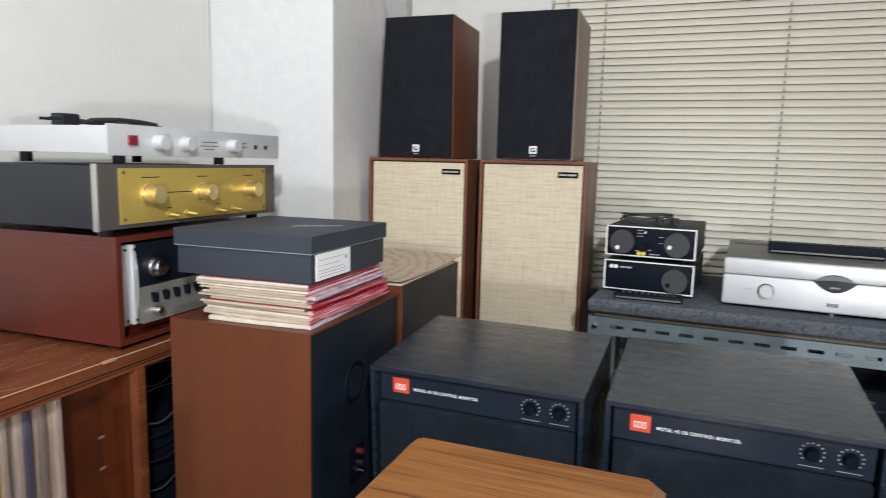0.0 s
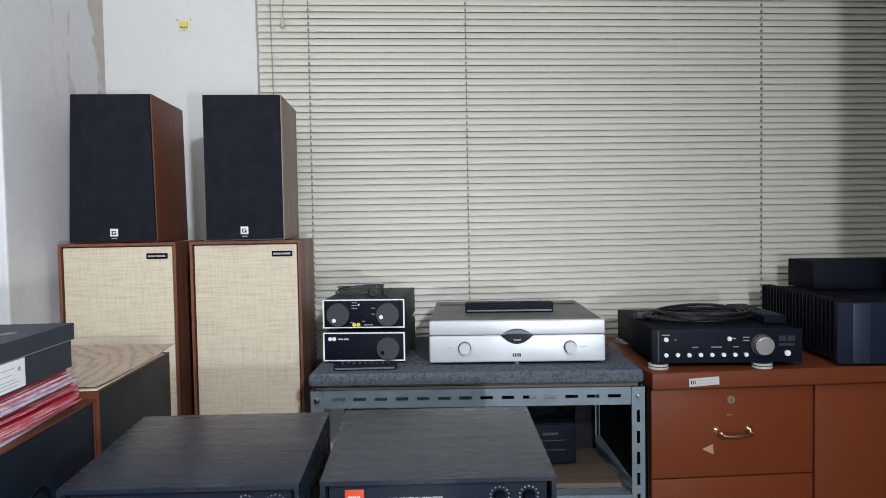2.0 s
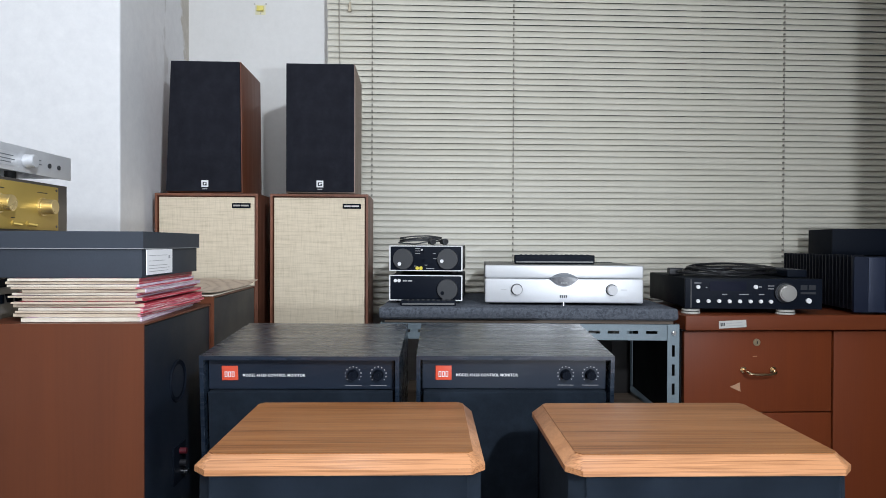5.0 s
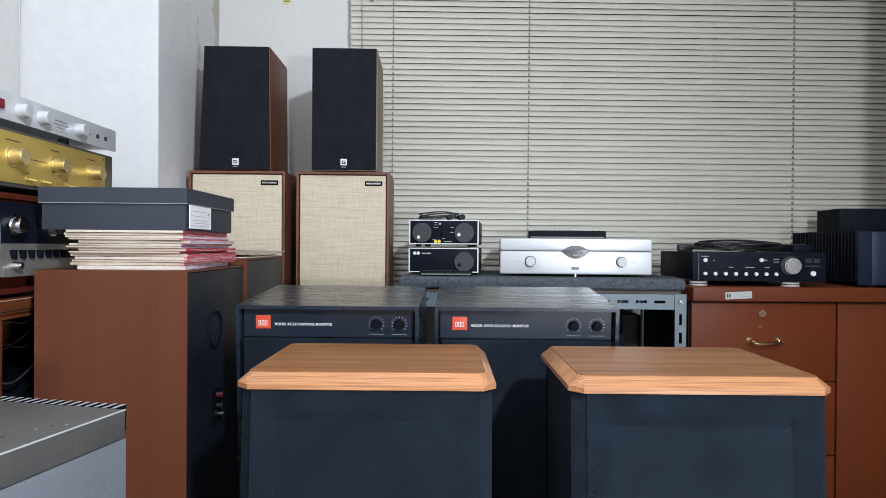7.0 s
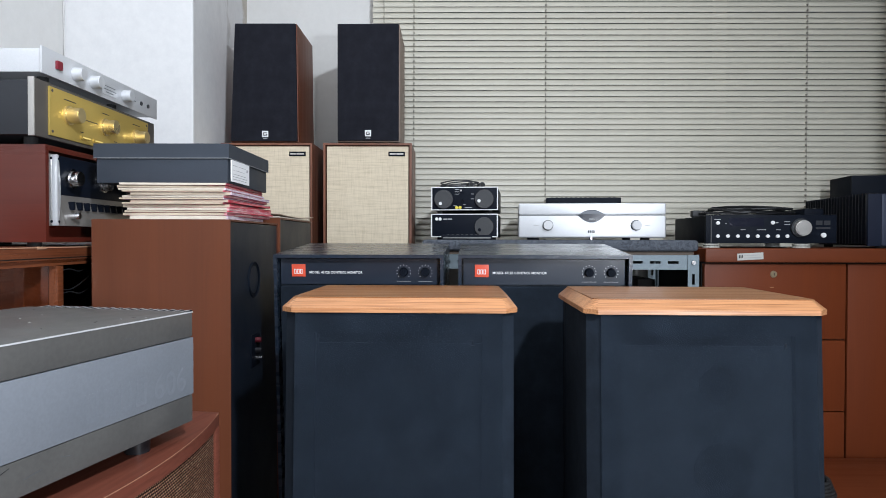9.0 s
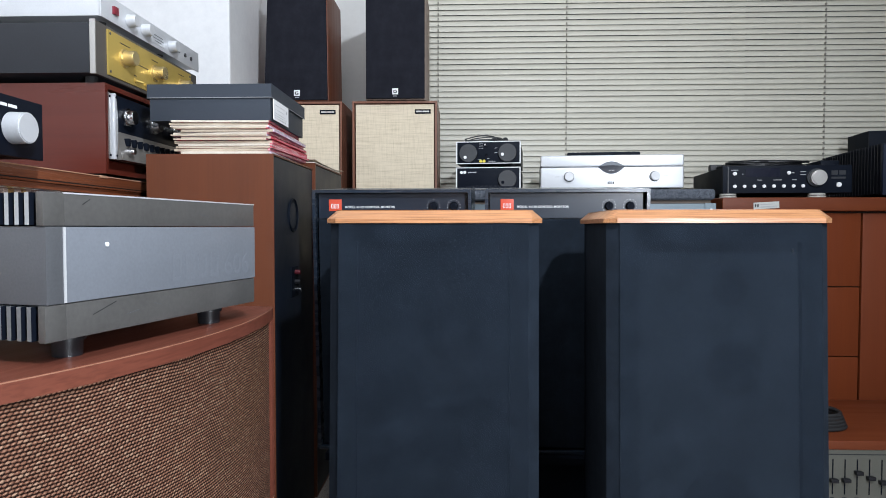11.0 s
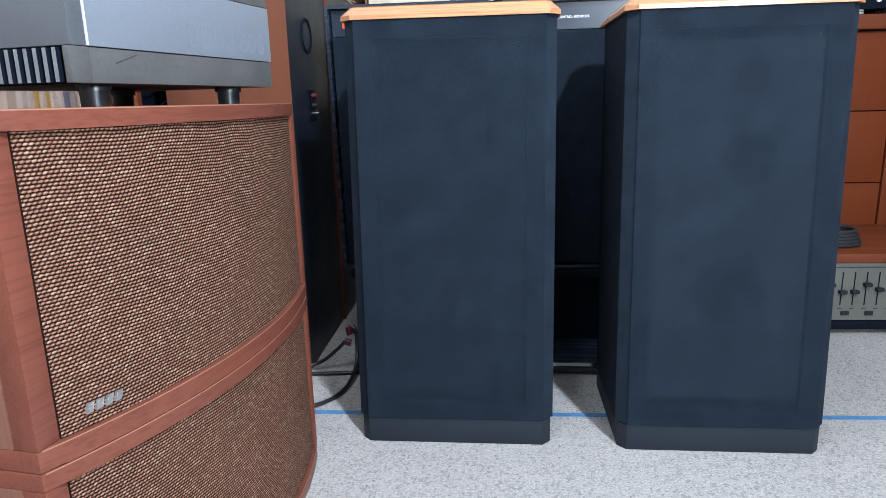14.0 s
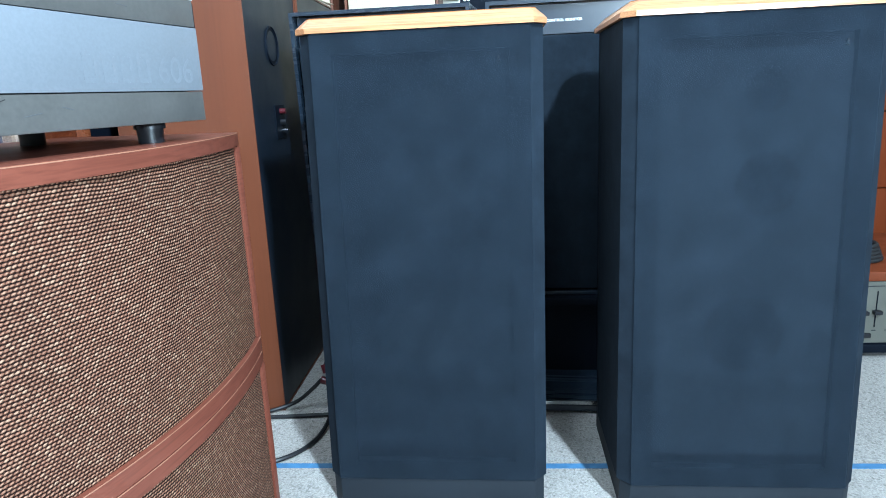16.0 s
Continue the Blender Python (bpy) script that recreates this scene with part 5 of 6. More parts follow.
part("lid_edge", merge(box(-0.0004, 0.2664, -0.0004, 0.0012, hb - 0.0290, hb - 0.0278), box(0.2652, 0.2664, 0.0012, 0.278, hb - 0.0290, hb - 0.0278)), M_boxedge, bx, "worn pale lid edge")
lb = part("label", box(0.2655, 0.2672, 0.012, 0.125, 0.004, hb - 0.030), M_paper, bx, "white printed label")
pl = bmesh.new()
for y0, y1, zz in ((0.02, 0.05, 0.036), (0.055, 0.10, 0.036), (0.02, 0.03, 0.027), (0.035, 0.09, 0.027), (0.02, 0.11, 0.014), (0.02, 0.10, 0.019), (0.02, 0.105, 0.009)):
    put_box(pl, 0.2671, 0.2675, y0, y1, zz, zz + 0.0009)
put_box(pl, 0.2671, 0.2676, 0.106, 0.113, 0.030, 0.036)
part("print", pl, M_greyprint, lb)
tm = bmesh.new()
for i in range(9):
    put_box(tm, 0.155 + 0.008 * i, 0.161 + 0.008 * i, 0.115 + 0.006 * i, 0.135 + 0.006 * i + 0.004 * math.sin(i * 2), hb, hb + 0.0004)
part("lid_print", tm, M_boxedge, bx, "pale unreadable print on the lid")

# ---- record table along the west wall ----
tb = thing("record_cabinet", pose(0, 0, 0), "brown veneered record cabinet with glass doors", "cabinet")
TX, ZT = -0.685, 0.8165
part("top", merge(box(-1.095, TX, -1.3, 1.50, ZT - 0.0255, ZT, 0.003), box(-1.095, TX - 0.008, -1.3, 1.50, ZT - 0.0355, ZT - 0.0257)), M_table, tb)
part("top_edge", box(TX - 0.0001, TX + 0.0016, -1.3, 1.50, ZT - 0.0023, ZT - 0.0005), M_chip, tb, "bright worn top edge")
part("edge_groove", box(TX - 0.0001, TX + 0.0004, -1.3, 1.50, ZT - 0.022, ZT - 0.020), M_dark, tb, "dark line under the edge band")
for x, y, ln, a in ((-0.702, 0.730, 0.030, 70), (-0.763, 0.800, 0.045, 84), (-0.839, 0.870, 0.060, 80), (-0.720, 0.690, 0.050, 88)):
    part("scuff", box(0, ln, 0, 0.0016, 0, 0.0003), M_scuff, tb, "pale scuff in the veneer", at=pose(x, y, ZT, 0, 0, a))
part("edge_chip", box(TX - 0.0025, TX + 0.0025, 0.880, 0.905, ZT - 0.0045, ZT + 0.0003, 0.0008), M_chip, tb, "bare chipped corner")
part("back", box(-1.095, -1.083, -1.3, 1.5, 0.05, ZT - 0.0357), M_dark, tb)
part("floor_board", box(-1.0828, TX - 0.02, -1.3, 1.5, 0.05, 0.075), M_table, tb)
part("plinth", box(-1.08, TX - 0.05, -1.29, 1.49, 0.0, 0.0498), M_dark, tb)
for y in (-1.3, -0.35, 0.956, 1.48):
    part("upright", box(-1.0828, TX - 0.012, y, y + 0.02, 0.0752, ZT - 0.0357), M_table, tb)
part("stile", box(TX - 0.030, TX - 0.010, 0.957, 0.975, 0.0752, ZT - 0.0359, 0.001), M_table, tb)
part("inner_board", box(-0.79, -0.78, 0.864, 0.955, 0.4782, ZT - 0.0359), M_table, tb)
part("shelf", box(-1.0828, -0.73, -0.33, 0.955, 0.463, 0.478), M_table, tb)
for a, c in ((-0.33, 0.30), (0.28, 0.956)):
    gl = part("glass_door", box(TX - 0.030, TX - 0.026, a, c, 0.076, ZT - 0.0365), M_smoke, tb, "brown tinted glass door")
    gl.visible_shadow = False
# highlights of the inner wall's shelf pins, set here on the glass
for z in (0.683, 0.630):
    part("shelf_pin", box(TX - 0.026, TX - 0.024, 0.889, 0.899, z - 0.002, z + 0.002, 0.0006), M_nickel, tb, "small dull metal shelf pin, set on the glass")
tones = [plain("record_spine_" + n, c, 0.6, vary=0.15, grain=60) for n, c in (("cream", (0.62, 0.60, 0.54)), ("grey", (0.40, 0.40, 0.40)), ("white", (0.72, 0.72, 0.70)), ("ochre", (0.58, 0.42, 0.10)), ("green", (0.10, 0.20, 0.15)), ("black", (0.03, 0.03, 0.03)), ("blue", (0.12, 0.17, 0.30)))]
rec_me = []
for k, mt in enumerate(tones):
    rec_me.append(mesh_of("record", box(-0.31, 0, 0, 0.0098, 0, 0.31, 0.0008, 1), mt))
rnd = random.Random(5)
for shelf_z in (0.0755, 0.4785):
    y = -0.30
    while y < 0.847:
        r = new("record_sleeve", rec_me[rnd.choices(range(7), (6, 4, 7, 2, 1, 2, 1))[0]])
        r.matrix_basis = pose(-0.738 + rnd.uniform(-0.010, 0.004), y, shelf_z, rnd.uniform(-1.0, 0.2), 0, 0)
        tagged(r, "record in a card sleeve standing in the glass cabinet", "record", "records in the cabinet")
        y += rnd.choice((0.0112, 0.012, 0.0135))
# dark components added to fill the open bay beyond the doors, chrome lines for its glints
for k, (z0, hh) in enumerate(((0.0755, 0.16), (0.24, 0.13), (0.375, 0.15), (0.53, 0.12))):
    c = thing("stacked_component", pose(-1.05, 0.985, z0), "black component added to fill the open cabinet bay", "amplifier", "components in the cabinet bay")
    part("case", box(0, 0.31, 0, 0.44, 0.0, hh - 0.004, 0.003), M_black, c)
    part("front_panel", box(0.31, 0.317, 0.002, 0.438, 0.002, hh - 0.006, 0.001), M_blackpanel, c)
    part("glint_line", box(0.3171, 0.318, 0.004, 0.436, hh * 0.55, hh * 0.55 + 0.003), M_chrome, c)


rnd = random.Random(8)
for k, zz in enumerate((0.762, 0.741, 0.716, 0.672, 0.640, 0.600, 0.545)):
    tail = thing("slack_lead", pose(-0.715 + rnd.uniform(-0.012, 0.010), 0.978, zz), "thin glossy lead slung across the open cabinet bay", "cable", "leads in the cabinet bay")
    dip = rnd.uniform(-0.012, 0.010)
    part("wire", sweep([(0, 0, 0), (0.006, 0.018, dip * 0.6), (0.010, 0.045, dip), (0.004, 0.090, dip * 0.3), (-0.010, 0.15, 0.01)], rnd.choice((0.0013, 0.0018, 0.0024)), 7), M_lead if k % 3 == 0 else M_cable, tail)


def east_panel(parent, name, y0, y1, z0, z1, x, t, material, w=0.001, label=""):
    return part(name, box(x, x + t, y0, y1, z0, z1, w), material, parent, label)


# ---- mahogany amplifier ----
ra = thing("mahogany_amplifier", pose(-0.700, 0.930, 0.8335), "mahogany-cased amplifier with black and silver front, on the record cabinet", "amplifier")
part("case", hollow(-0.37, 0.0, 0, 0.40, -0.009, 0.172, 0.014, 0.03, "east"), M_mahog, ra)
east_panel(ra, "panel_side", 0.0145, 0.024, 0.022, 0.157, -0.012, 0.010, M_nickel, 0.001, "dull silver upright strip")
for z in (0.030, 0.149):
    part("screw", round_bar((-0.003, 0.0192, z), (0.0, 0.0192, z), 0.0024, 10), M_black, ra)
    part("screw", round_bar((0.003, 0.0335, z), (0.0055, 0.0335, z), 0.0024, 10), M_black, ra)
cheek = prism([(0.029, -0.0225), (0.029, -0.157), (0.0345, -0.157), (0.0392, -0.112), (0.0400, -0.090), (0.0392, -0.066), (0.0345, -0.0225)], -0.011, 0.004, 0.0012)
bmesh.ops.rotate(cheek, verts=cheek.verts[:], cent=(0, 0, 0), matrix=Matrix(((0, 0, 1), (1, 0, 0), (0, -1, 0))))
part("end_cheek", cheek, M_silver, ra, "silver end cheek")
east_panel(ra, "upper_panel", 0.0402, 0.385, 0.082, 0.157, -0.012, 0.008, M_blackpanel, 0.0008, "black dial panel")
lowp = part("lower_panel", prism([(-0.012, 0.0402), (0.012, 0.0402), (0.012, 0.385), (-0.012, 0.385)], 0.0225, 0.0815, 0, [(-0.012, 0.0402), (-0.002, 0.0402), (-0.002, 0.385), (-0.012, 0.385)]), M_dimpanel, ra, "sloping brushed lower panel")
for y in (0.077, 0.190, 0.30):
    part("knob", merge(round_bar((-0.004, y, 0.115), (0.008, y, 0.115), 0.019, 28), round_bar((0.008, y, 0.115), (0.022, y, 0.115), 0.0155, 28, 0.0145, 0.001)), M_chrome, ra, "clear silver knob")
for i in range(11):
    part("switch", box(0.001, 0.012, 0.068 + i * 0.026, 0.075 + i * 0.026, 0.054, 0.070, 0.001), M_black, ra)
part("knob", round_bar((0.004, 0.066, 0.042), (0.026, 0.066, 0.042), 0.0065, 18, None, 0.001), M_chrome, ra)
for fx in (-0.33, -0.04):
    for fy in (0.03, 0.37):
        part("foot", round_bar((fx, fy, ZT - 0.8335), (fx, fy, -0.0088), 0.012, 12), M_rubber, ra)

# ---- gold-fronted amplifier ----
ga = thing("gold_amplifier", pose(-0.704, 0.902, 1.0055, 0.0, 0, 0.0), "amplifier with gold front plate and grey case, on the mahogany amplifier", "amplifier")
part("case", box(-0.34, -0.006, 0.004, 0.468, 0.014, 0.113, 0.002), M_casegrey, ga)
part("front_frame", box(-0.006, 0.002, 0, 0.472, 0.012, 0.116, 0.001), M_taupe, ga, "taupe front panel")
part("corner_trim", box(-0.008, 0.0035, -0.0025, 0.0005, 0.011, 0.117, 0.0008), M_nickel, ga, "bright metal corner")
part("gold_plate", box(0.002, 0.0052, 0.040, 0.432, 0.019, 0.110, 0.0006), M_gold, ga, "gold anodised plate")
for y in (0.100, 0.232, 0.372):
    part("knob", merge(round_bar((0.005, y, 0.066), (0.009, y, 0.066), 0.0185, 30), round_bar((0.009, y, 0.066), (0.032, y, 0.066), 0.0155, 30, 0.0148, 0.001)), M_goldknob, ga, "pale gold knob")
for y in (0.145, 0.190, 0.275, 0.322):
    part("lever", merge(round_bar((0.005, y, 0.030), (0.008, y, 0.030), 0.005, 14), round_bar((0.007, y, 0.030), (0.018, y + 0.010, 0.027), 0.0028, 10)), M_gold, ga)
for a, c, e in ((0.085, 0.125, 0.094), (0.22, 0.25, 0.094), (0.355, 0.39, 0.094), (0.128, 0.205, 0.067), (0.140, 0.152, 0.040), (0.27, 0.282, 0.040)):
    part("print", box(0.0051, 0.0056, a, c, e, e + 0.0016), M_casegrey, ga)
for y in (0.048, 0.424):
    for zz in (0.027, 0.103):
        part("screw", round_bar((0.005, y, zz), (0.0062, y, zz), 0.0028, 10), M_taupe, ga)
for fx in (-0.30, -0.03):
    for fy in (0.04, 0.43):
        part("foot", round_bar((fx, fy, 0), (fx, fy, 0.0145), 0.012, 14), M_rubber, ga)

# ---- white slim preamplifier ----
wp = thing("slim_white_preamplifier", pose(-0.702, 0.925, 1.1225), "slim white preamplifier with knobs and red switch, on the gold amplifier", "amplifier")
part("case", box(-0.27, -0.004, 0.006, 0.452, 0.016, 0.060, 0.0015), M_silverpaint, wp)
part("front_panel", box(-0.004, 0.0, 0, 0.466, 0.013, 0.063, 0.001), M_silverpaint, wp)
part("switch", box(0.0, 0.006, 0.040, 0.056, 0.030, 0.046, 0.001), M_redplastic, wp, "red power switch")
for y in (0.104, 0.168, 0.298):
    part("knob", round_bar((0.0, y, 0.036), (0.020, y, 0.036), 0.0135, 30, 0.0125, 0.001), M_silver, wp)
part("display_plate", box(0.0, 0.001, 0.205, 0.268, 0.022, 0.048), M_silver, wp)
for a, c, e in ((0.215, 0.258, 0.040), (0.210, 0.262, 0.033), (0.220, 0.250, 0.027), (0.335, 0.352, 0.034), (0.335, 0.350, 0.042)):
    part("print", box(0.0009, 0.0014, a, c, e, e + 0.0018), M_greyamppanel, wp)
for y, zz in ((0.38, 0.036), (0.415, 0.036)):
    part("socket", round_bar((0.0, y, zz), (0.0025, y, zz), 0.0050, 16), M_greyknob, wp)
for fx in (-0.24, -0.03):
    for fy in (0.05, 0.30):
        part("foot", round_bar((fx, fy, -0.001), (fx, fy, 0.0165), 0.010, 12), M_rubber, wp)
cord = thing("mains_cord", pose(-0.83, 0.96, 1.1830), "black mains cord with plug lying on the white preamplifier", "cable")
part("wire", sweep([(-0.03, 0.04, 0.011), (0.00, 0.10, 0.007), (0.01, 0.17, 0.008), (0.005, 0.215, 0.006), (-0.02, 0.225, 0.006), (-0.035, 0.19, 0.006), (-0.02, 0.12, 0.010), (-0.01, 0.06, 0.012), (0.0, 0.11, 0.016), (0.005, 0.16, 0.015), (0.0, 0.205, 0.012)], 0.0042, 8), M_rubber, cord)
part("plug", merge(box(-0.045, -0.015, 0.01, 0.045, 0.001, 0.022, 0.004), box(-0.043, -0.040, -0.012, 0.011, 0.009, 0.014), box(-0.022, -0.019, -0.012, 0.011, 0.009, 0.014)), M_plastic, cord)

# ---- black component with large silver knobs ----
bk = thing("black_tuner", pose(-0.648, 0.30, ZT), "black component with large silver knobs, on the record cabinet", "amplifier")
part("case", box(-0.30, -0.006, 0.004, 0.350, 0.006, 0.089, 0.002), M_black, bk)
part("front_panel", box(-0.006, 0.004, 0, 0.354, 0.004, 0.092, 0.001), M_blackpanel, bk)
for y in (0.205, 0.285):
    part("knob", round_bar((0.004, y, 0.045), (0.030, y, 0.045), 0.0235, 36, 0.0225, 0.0015), M_silverpaint, bk, "large silver knob")
for a, c in ((0.262, 0.275), (0.278, 0.296), (0.19, 0.215)):
    part("print", box(0.0038, 0.0046, a, c, 0.075, 0.0795), M_white, bk)
for fx in (-0.26, -0.06):
    for fy in (0.03, 0.32):
        part("foot", round_bar((fx, fy, 0), (fx, fy, 0.0065), 0.012, 12), M_rubber, bk)

# ---- stacked curved-front speakers ----
BW, BD = 0.525, 0.285
BASE = pose(-0.356, 0.098, 0, 0, 0, 80.4)


def front_y(u):
    s = u / BW
    return -0.046 * 4 * s * (1 - s)


def curved(u0, u1, off0, off1, z0, z1, n=24, uv=False):
    """A slab that follows the bowed front between two depths."""
    bm = bmesh.new()
    layer = bm.loops.layers.uv.new("UVMap") if uv else None
    us = [u0 + (u1 - u0) * i / n for i in range(n + 1)]
    vs = [[bm.verts.new((u, front_y(u) + o, z)) for u in us] for o, z in ((off0, z0), (off0, z1), (off1, z1), (off1, z0))]
    for r in range(4):
        a, c = vs[r], vs[(r + 1) % 4]
        for i in range(n):
            f = bm.faces.new((a[i], a[i + 1], c[i + 1], c[i]))
            if layer:
                for lp in f.loops:
                    lp[layer].uv = (lp.vert.co.x * 1.02, lp.vert.co.z)
    bm.faces.new([vs[r][0] for r in range(4)]), bm.faces.new([vs[3 - r][n] for r in range(4)])
    return bm


def bowed_speaker(m, mark, BH):
    t = thing("bowed_speaker", m, "pinkish walnut speaker with bowed basket-weave grille, one of a stack", "speaker", "stacked bowed speakers")
    n = 24
    plan = [(BW * i / n, front_y(BW * i / n)) for i in range(n + 1)] + [(BW, BD), (0, BD)]
    e, et = 0.021, 0.0175
    part("top_board", rounded(prism(plan, BH - et, BH), 0.0018), M_bowwood, t)
    part("bottom_board", rounded(prism(plan, 0.0005, e), 0.0018), M_bowwood, t)
    part("side_panel", box(0.0, 0.016, 0.024, BD, e + 0.0002, BH - et - 0.0002), M_bowside, t, "darker walnut side panel")
    part("side_panel", box(BW - 0.016, BW, 0.024, BD, e + 0.0002, BH - et - 0.0002), M_bowside, t)
    part("back_panel", box(0.0162, BW - 0.0162, BD - 0.012, BD - 0.001, e, BH - et), M_bowside, t)
    part("stile", box(0.0, 0.024, -0.001, 0.0238, e + 0.0002, BH - et - 0.0002, 0.0012), M_bowwood, t)
    part("stile", box(BW - 0.010, BW, -0.001, 0.0238, e + 0.0002, BH - et - 0.0002, 0.0012), M_bowwood, t)
    part("grille", curved(0.0245, BW - 0.0105, 0.006, 0.018, e + 0.0004, BH - et - 0.0004, uv=True), M_weave, t, "brown and tan basket-weave grille")
    # thin pale strips carry both the wear and the highlight of the edges
    for z in (BH - 0.0016, e - 0.0014):
        part("worn_edge", curved(0.004, BW - 0.004, -0.0002, 0.0008, z, z + 0.0011), M_scuff, t, "pale worn edge, highlight put into its colour")
    if mark:
        bd = bmesh.new()
        for i in range(4):
            u = 0.046 + i * 0.0094
            y = front_y(u + 0.005) + 0.0035
            p = [(u, 0.0), (u + 0.0068, 0.0), (u + 0.0098, 0.0085), (u + 0.0030, 0.0085)]
            a = [bd.verts.new((x, y, e + 0.014 + zz)) for x, zz in p]
            c = [bd.verts.new((x, y + 0.004, e + 0.014 + zz)) for x, zz in p]
            bd.faces.new(a), bd.faces.new(c[::-1])
            for q in range(4):
                bd.faces.new((a[q], a[(q + 1) % 4], c[(q + 1) % 4], c[q]))
        part("badge", bd, M_nickel, t, "slanted silver maker's badge")
    return t


bowed_speaker(BASE, False, 0.290)
bowed_speaker(BASE @ pose(0, 0, 0.2902), True, 0.3064)

# ---- grey finned power amplifier ----
qd = thing("grey_power_amplifier", pose(-0.327, 0.207, 0.5967, 0, 0, 76.9), "worn grey power amplifier with finned ends, on the bowed speaker", "amplifier")
QW, QD, QB, QT = 0.302, 0.235, 0.0208, 0.1493
f1, f2 = 0.0315, 0.029
part("bottom_shell", box(0.0, QW, 0.0, QD, QB, QB + f1, 0.0012), M_greyamptrim, qd)
part("top_shell", box(0.0, QW, 0.0, QD, QT - f2, QT, 0.0012), M_greyamptrim, qd, "grey metal top with worn bright edges")
part("front_panel", box(0.0, QW, -0.0012, 0.02, QB + f1 + 0.0008, QT - f2 - 0.0008, 0.0006), M_greyamppanel, qd, "blue-grey painted front")
part("end_panel", box(0.0015, QW - 0.0015, 0.0202, QD - 0.002, QB + f1 + 0.0004, QT - f2 - 0.0004), M_greyampend, qd)
tx = lettering("606", 0.037)
bmesh.ops.transform(tx, matrix=Matrix.Translation((0.233, -0.0009, QB + f1 + 0.009)), verts=tx.verts[:])
part("lettering", tx, M_logoblue, qd, "faint grey model number")
for i in range(4):
    a, c, zl = 0.138 + i * 0.0225, 0.154 + i * 0.0225, QB + f1 + 0.009
    part("logo_shape", merge(box(a, c, -0.0013, -0.0010, zl, zl + 0.004), box(a, c, -0.0013, -0.0010, zl + 0.024, zl + 0.028), box(a, a + 0.0035, -0.0013, -0.0010, zl + 0.0041, zl + 0.0239), box(c - 0.0035, c, -0.0013, -0.0010, zl + 0.0041, zl + 0.0239)), M_logoblue, qd, "faint grey plain maker's mark")
part("power_light", round_bar((0.046, -0.0012, 0.1033), (0.046, -0.0024, 0.1033), 0.0021, 14), M_white, qd, "tiny pale indicator")
def bare_tips(me, side, bare):
    """Black-coated fins with bare metal on their outer ends and tops."""
    me.materials.append(bare)
    for p in me.polygons:
        if p.normal.x * side > 0.5 or p.normal.z > 0.5:
            p.material_index = 1
    return me


fin_lo = bare_tips(mesh_of("fin", box(-0.022, -0.0016, 0, 0.0046, QB + 0.001, QB + f1 - 0.001), M_black, False), -1, M_fin)
fin_hi = bare_tips(mesh_of("fin", box(-0.022, -0.0016, 0, 0.0046, QT - f2 + 0.001, QT - 0.0005), M_black, False), -1, M_finbare)
fin_lo2 = bare_tips(mesh_of("fin", box(0.0016, 0.016, 0, 0.0046, QB + 0.001, QB + f1 - 0.001), M_black, False), 1, M_fin)
fin_hi2 = bare_tips(mesh_of("fin", box(0.0016, 0.020, 0, 0.0046, QT - f2 + 0.001, QT - 0.0005), M_black, False), 1, M_finbare)
for i in range(20):
    y = 0.0145 + i * 0.0108
    shared("fin", fin_lo, qd, pose(0.0, y, 0))
    shared("fin", fin_hi, qd, pose(0.0, y, 0))
    shared("fin", fin_lo2, qd, pose(QW, y, 0))
    shared("fin", fin_hi2, qd, pose(QW, y, 0))
for xa, xb in ((-0.0015, -0.0003), (QW + 0.0003, QW + 0.0015)):
    part("fin_backing", merge(box(xa, xb, 0.009, QD - 0.004, QB, QB + f1), box(xa, xb, 0.009, QD - 0.004, QT - f2, QT - 0.0006)), M_black, qd)
part("end_cheek", box(-0.022, -0.0002, -0.0005, 0.0075, QB, QB + f1, 0.001), M_greyamptrim, qd)
part("end_cheek", box(-0.022, -0.0002, -0.0005, 0.0075, QT - f2, QT, 0.001), M_greyamptrim, qd)
part("end_cover", box(-0.020, -0.0002, -0.0005, QD - 0.004, QB + f1 + 0.0005, QT - f2 - 0.0005, 0.0008), M_greyampend, qd)
part("worn_edge", merge(box(-0.001, QW + 0.0004, -0.0006, 0.0006, QT - 0.0010, QT + 0.0003), box(-0.0026, -0.0002, -0.0014, 0.0004, QB + f1 + 0.001, QT - f2 - 0.001)), M_aluknob, qd, "bare bright worn edge")
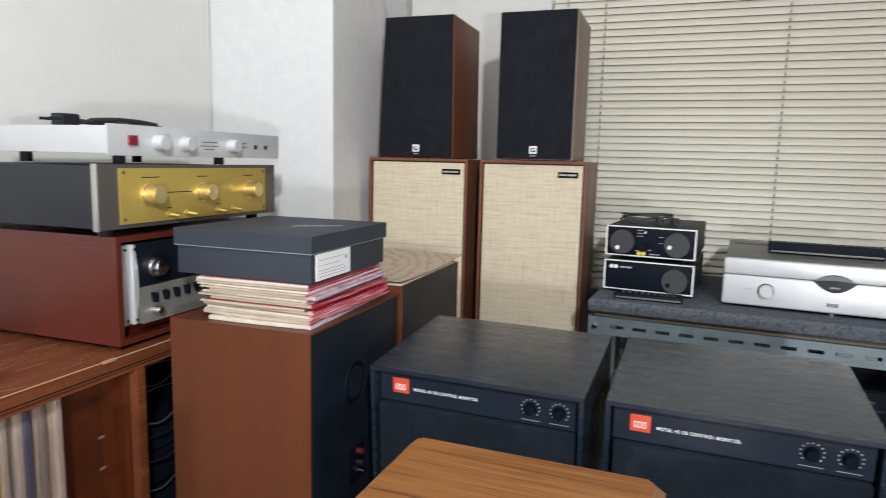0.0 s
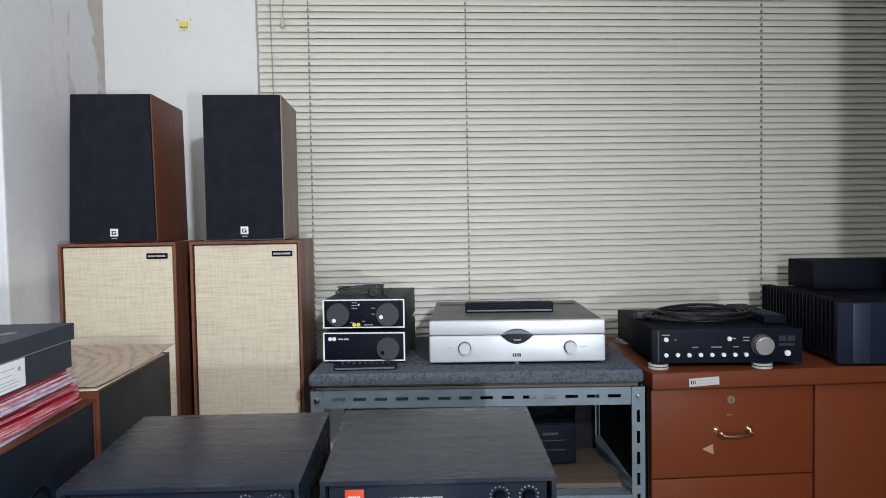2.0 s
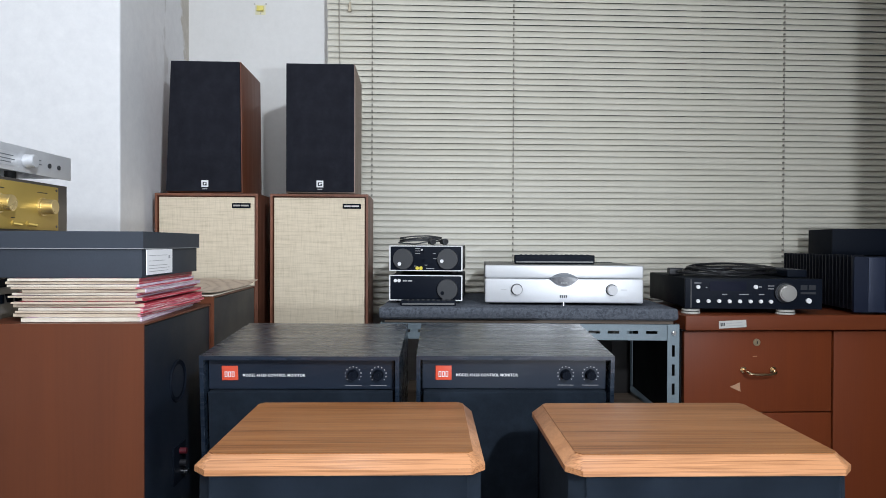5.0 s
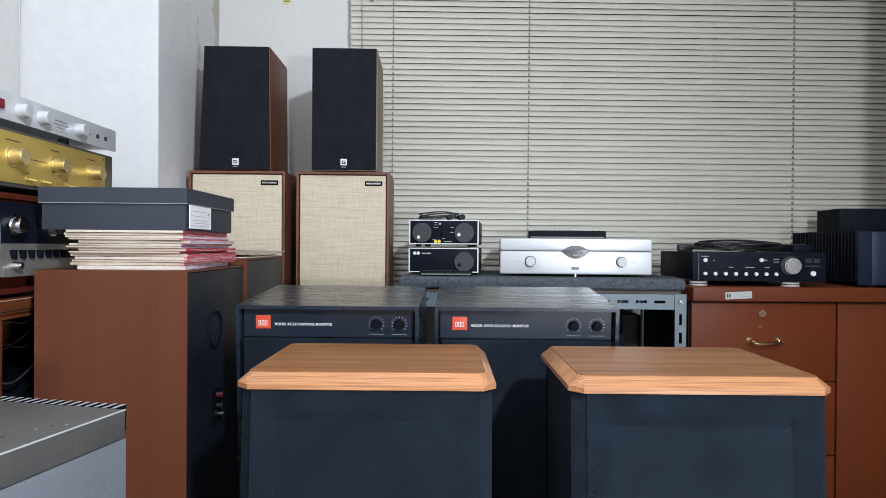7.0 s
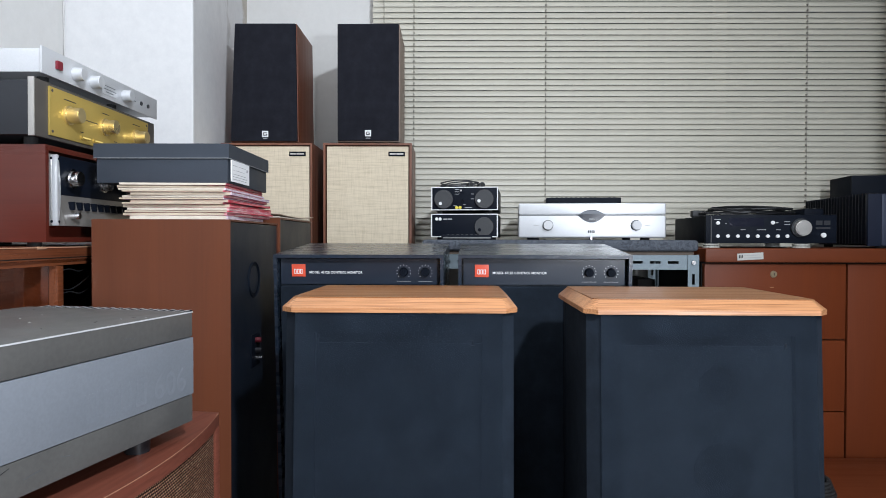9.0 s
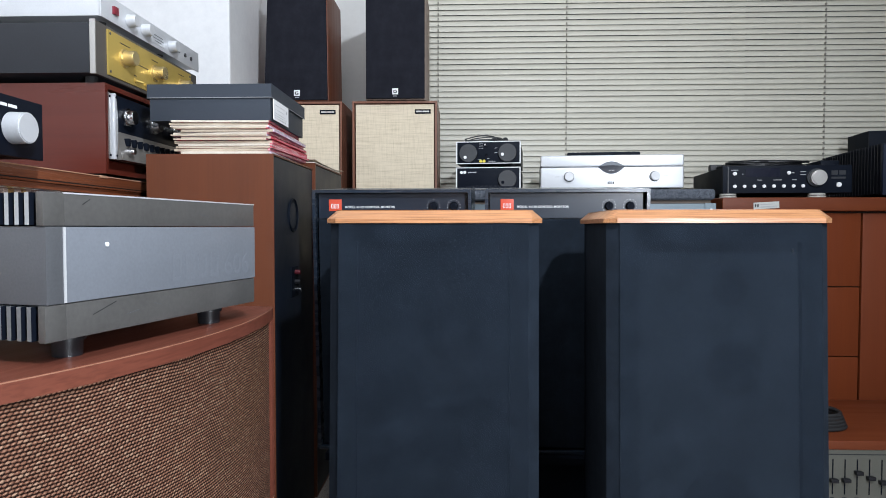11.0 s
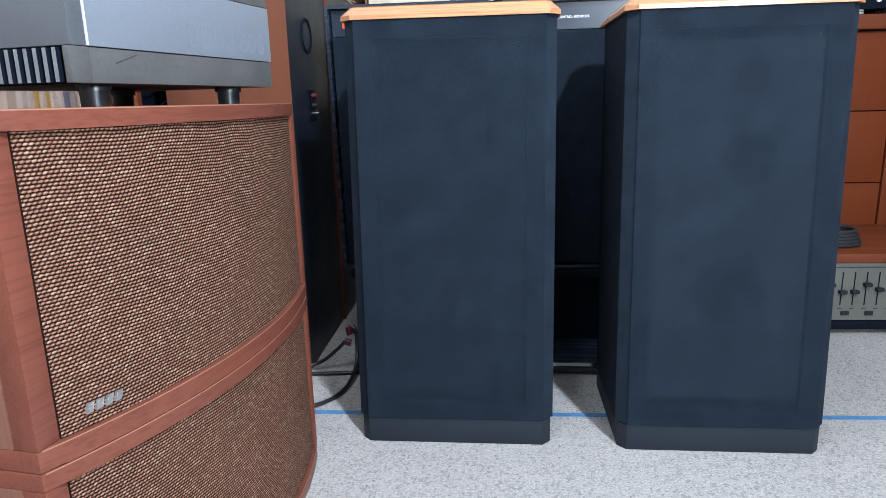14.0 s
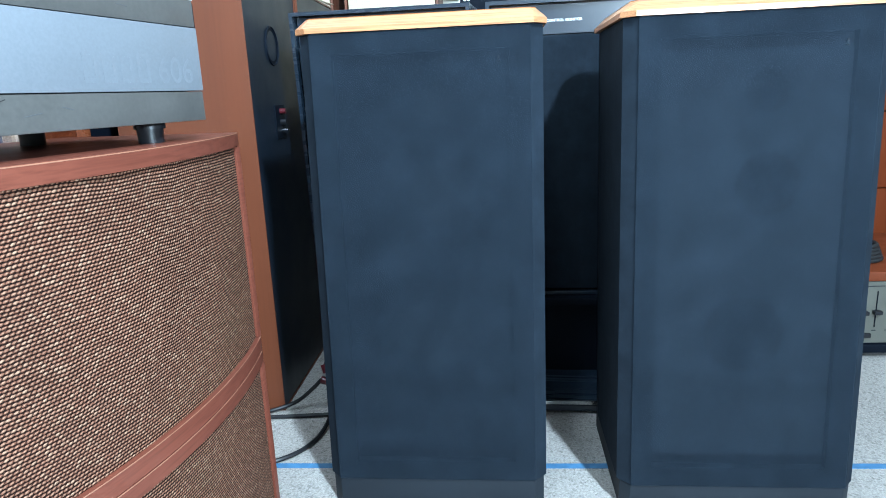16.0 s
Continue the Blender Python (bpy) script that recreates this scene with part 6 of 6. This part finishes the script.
for sx, sz, ln, tilt in ((0.030, QB + 0.018, 0.030, 18), (0.072, QB + 0.013, 0.018, 8), (0.110, QB + 0.020, 0.012, -14), (0.020, QT - 0.010, 0.010, 30), (0.190, QT - 0.016, 0.014, -6)):
    part("scratch", box(0, ln, -0.0003, 0.0002, 0, 0.0007), M_rubber if tilt > 10 else M_greyampend, qd, "short scratch", at=pose(sx, 0, sz, 0, -tilt, 0))
rnd = random.Random(12)
for k in range(16):
    a, c = rnd.uniform(0.0006, 0.0022), rnd.uniform(0.0004, 0.0011)
    part("speck", box(-a, a, -c, c, 0, 0.0003), M_finbare if k % 3 else M_rubber, qd, "small fleck of dirt or bare metal", at=pose(rnd.uniform(0.02, 0.28), rnd.uniform(0.01, 0.20), QT, 0, 0, rnd.uniform(0, 180)))
for fx in (0.030, 0.245):
    for fy in (0.030, 0.195):
        part("foot", merge(round_bar((fx, fy, 0), (fx, fy, QB - 0.0005), 0.0130, 20, 0.0138), round_bar((fx, fy, QB - 0.006), (fx, fy, QB + 0.002), 0.0160, 20)), M_cable, qd)

# ---- floor details ----
tp = tagged(new("floor_tape", mesh_of("floor_tape", box(-0.50, 2.2, 0.0, 0.014, 0.0002, 0.0012), M_tape, False)), "worn blue tape line stuck on the carpet", "tape")
tp.matrix_basis = pose(0, 0.768, 0, 0, 0, -0.2)
for pts in ([(-0.47, 0.955, 0.006), (-0.41, 0.965, 0.007), (-0.355, 0.985, 0.018), (-0.318, 0.99, 0.045), (-0.297, 0.99, 0.066)],
            [(-0.44, 0.745, 0.006), (-0.38, 0.762, 0.006), (-0.33, 0.785, 0.006), (-0.292, 0.825, 0.006), (-0.272, 0.885, 0.008), (-0.264, 0.945, 0.030), (-0.268, 0.98, 0.075), (-0.275, 0.995, 0.096), (-0.289, 0.996, 0.098)],
            [(-0.48, 0.940, 0.005), (-0.365, 0.948, 0.005), (-0.25, 0.958, 0.005), (-0.12, 0.972, 0.005), (-0.05, 0.985, 0.005)]):
    w = thing("speaker_cable", pose(0, 0, 0), "black speaker cable trailing over the carpet", "cable", "speaker cables")
    part("wire", sweep(pts, 0.0042, 8), M_cable, w)
    if pts[-1][2] > 0.05:
        part("plug", round_bar(pts[-1], (-0.283, 0.99, 0.062 if pts[-1][2] < 0.08 else 0.082), 0.008, 12), M_plugred, w, "dark red plug")
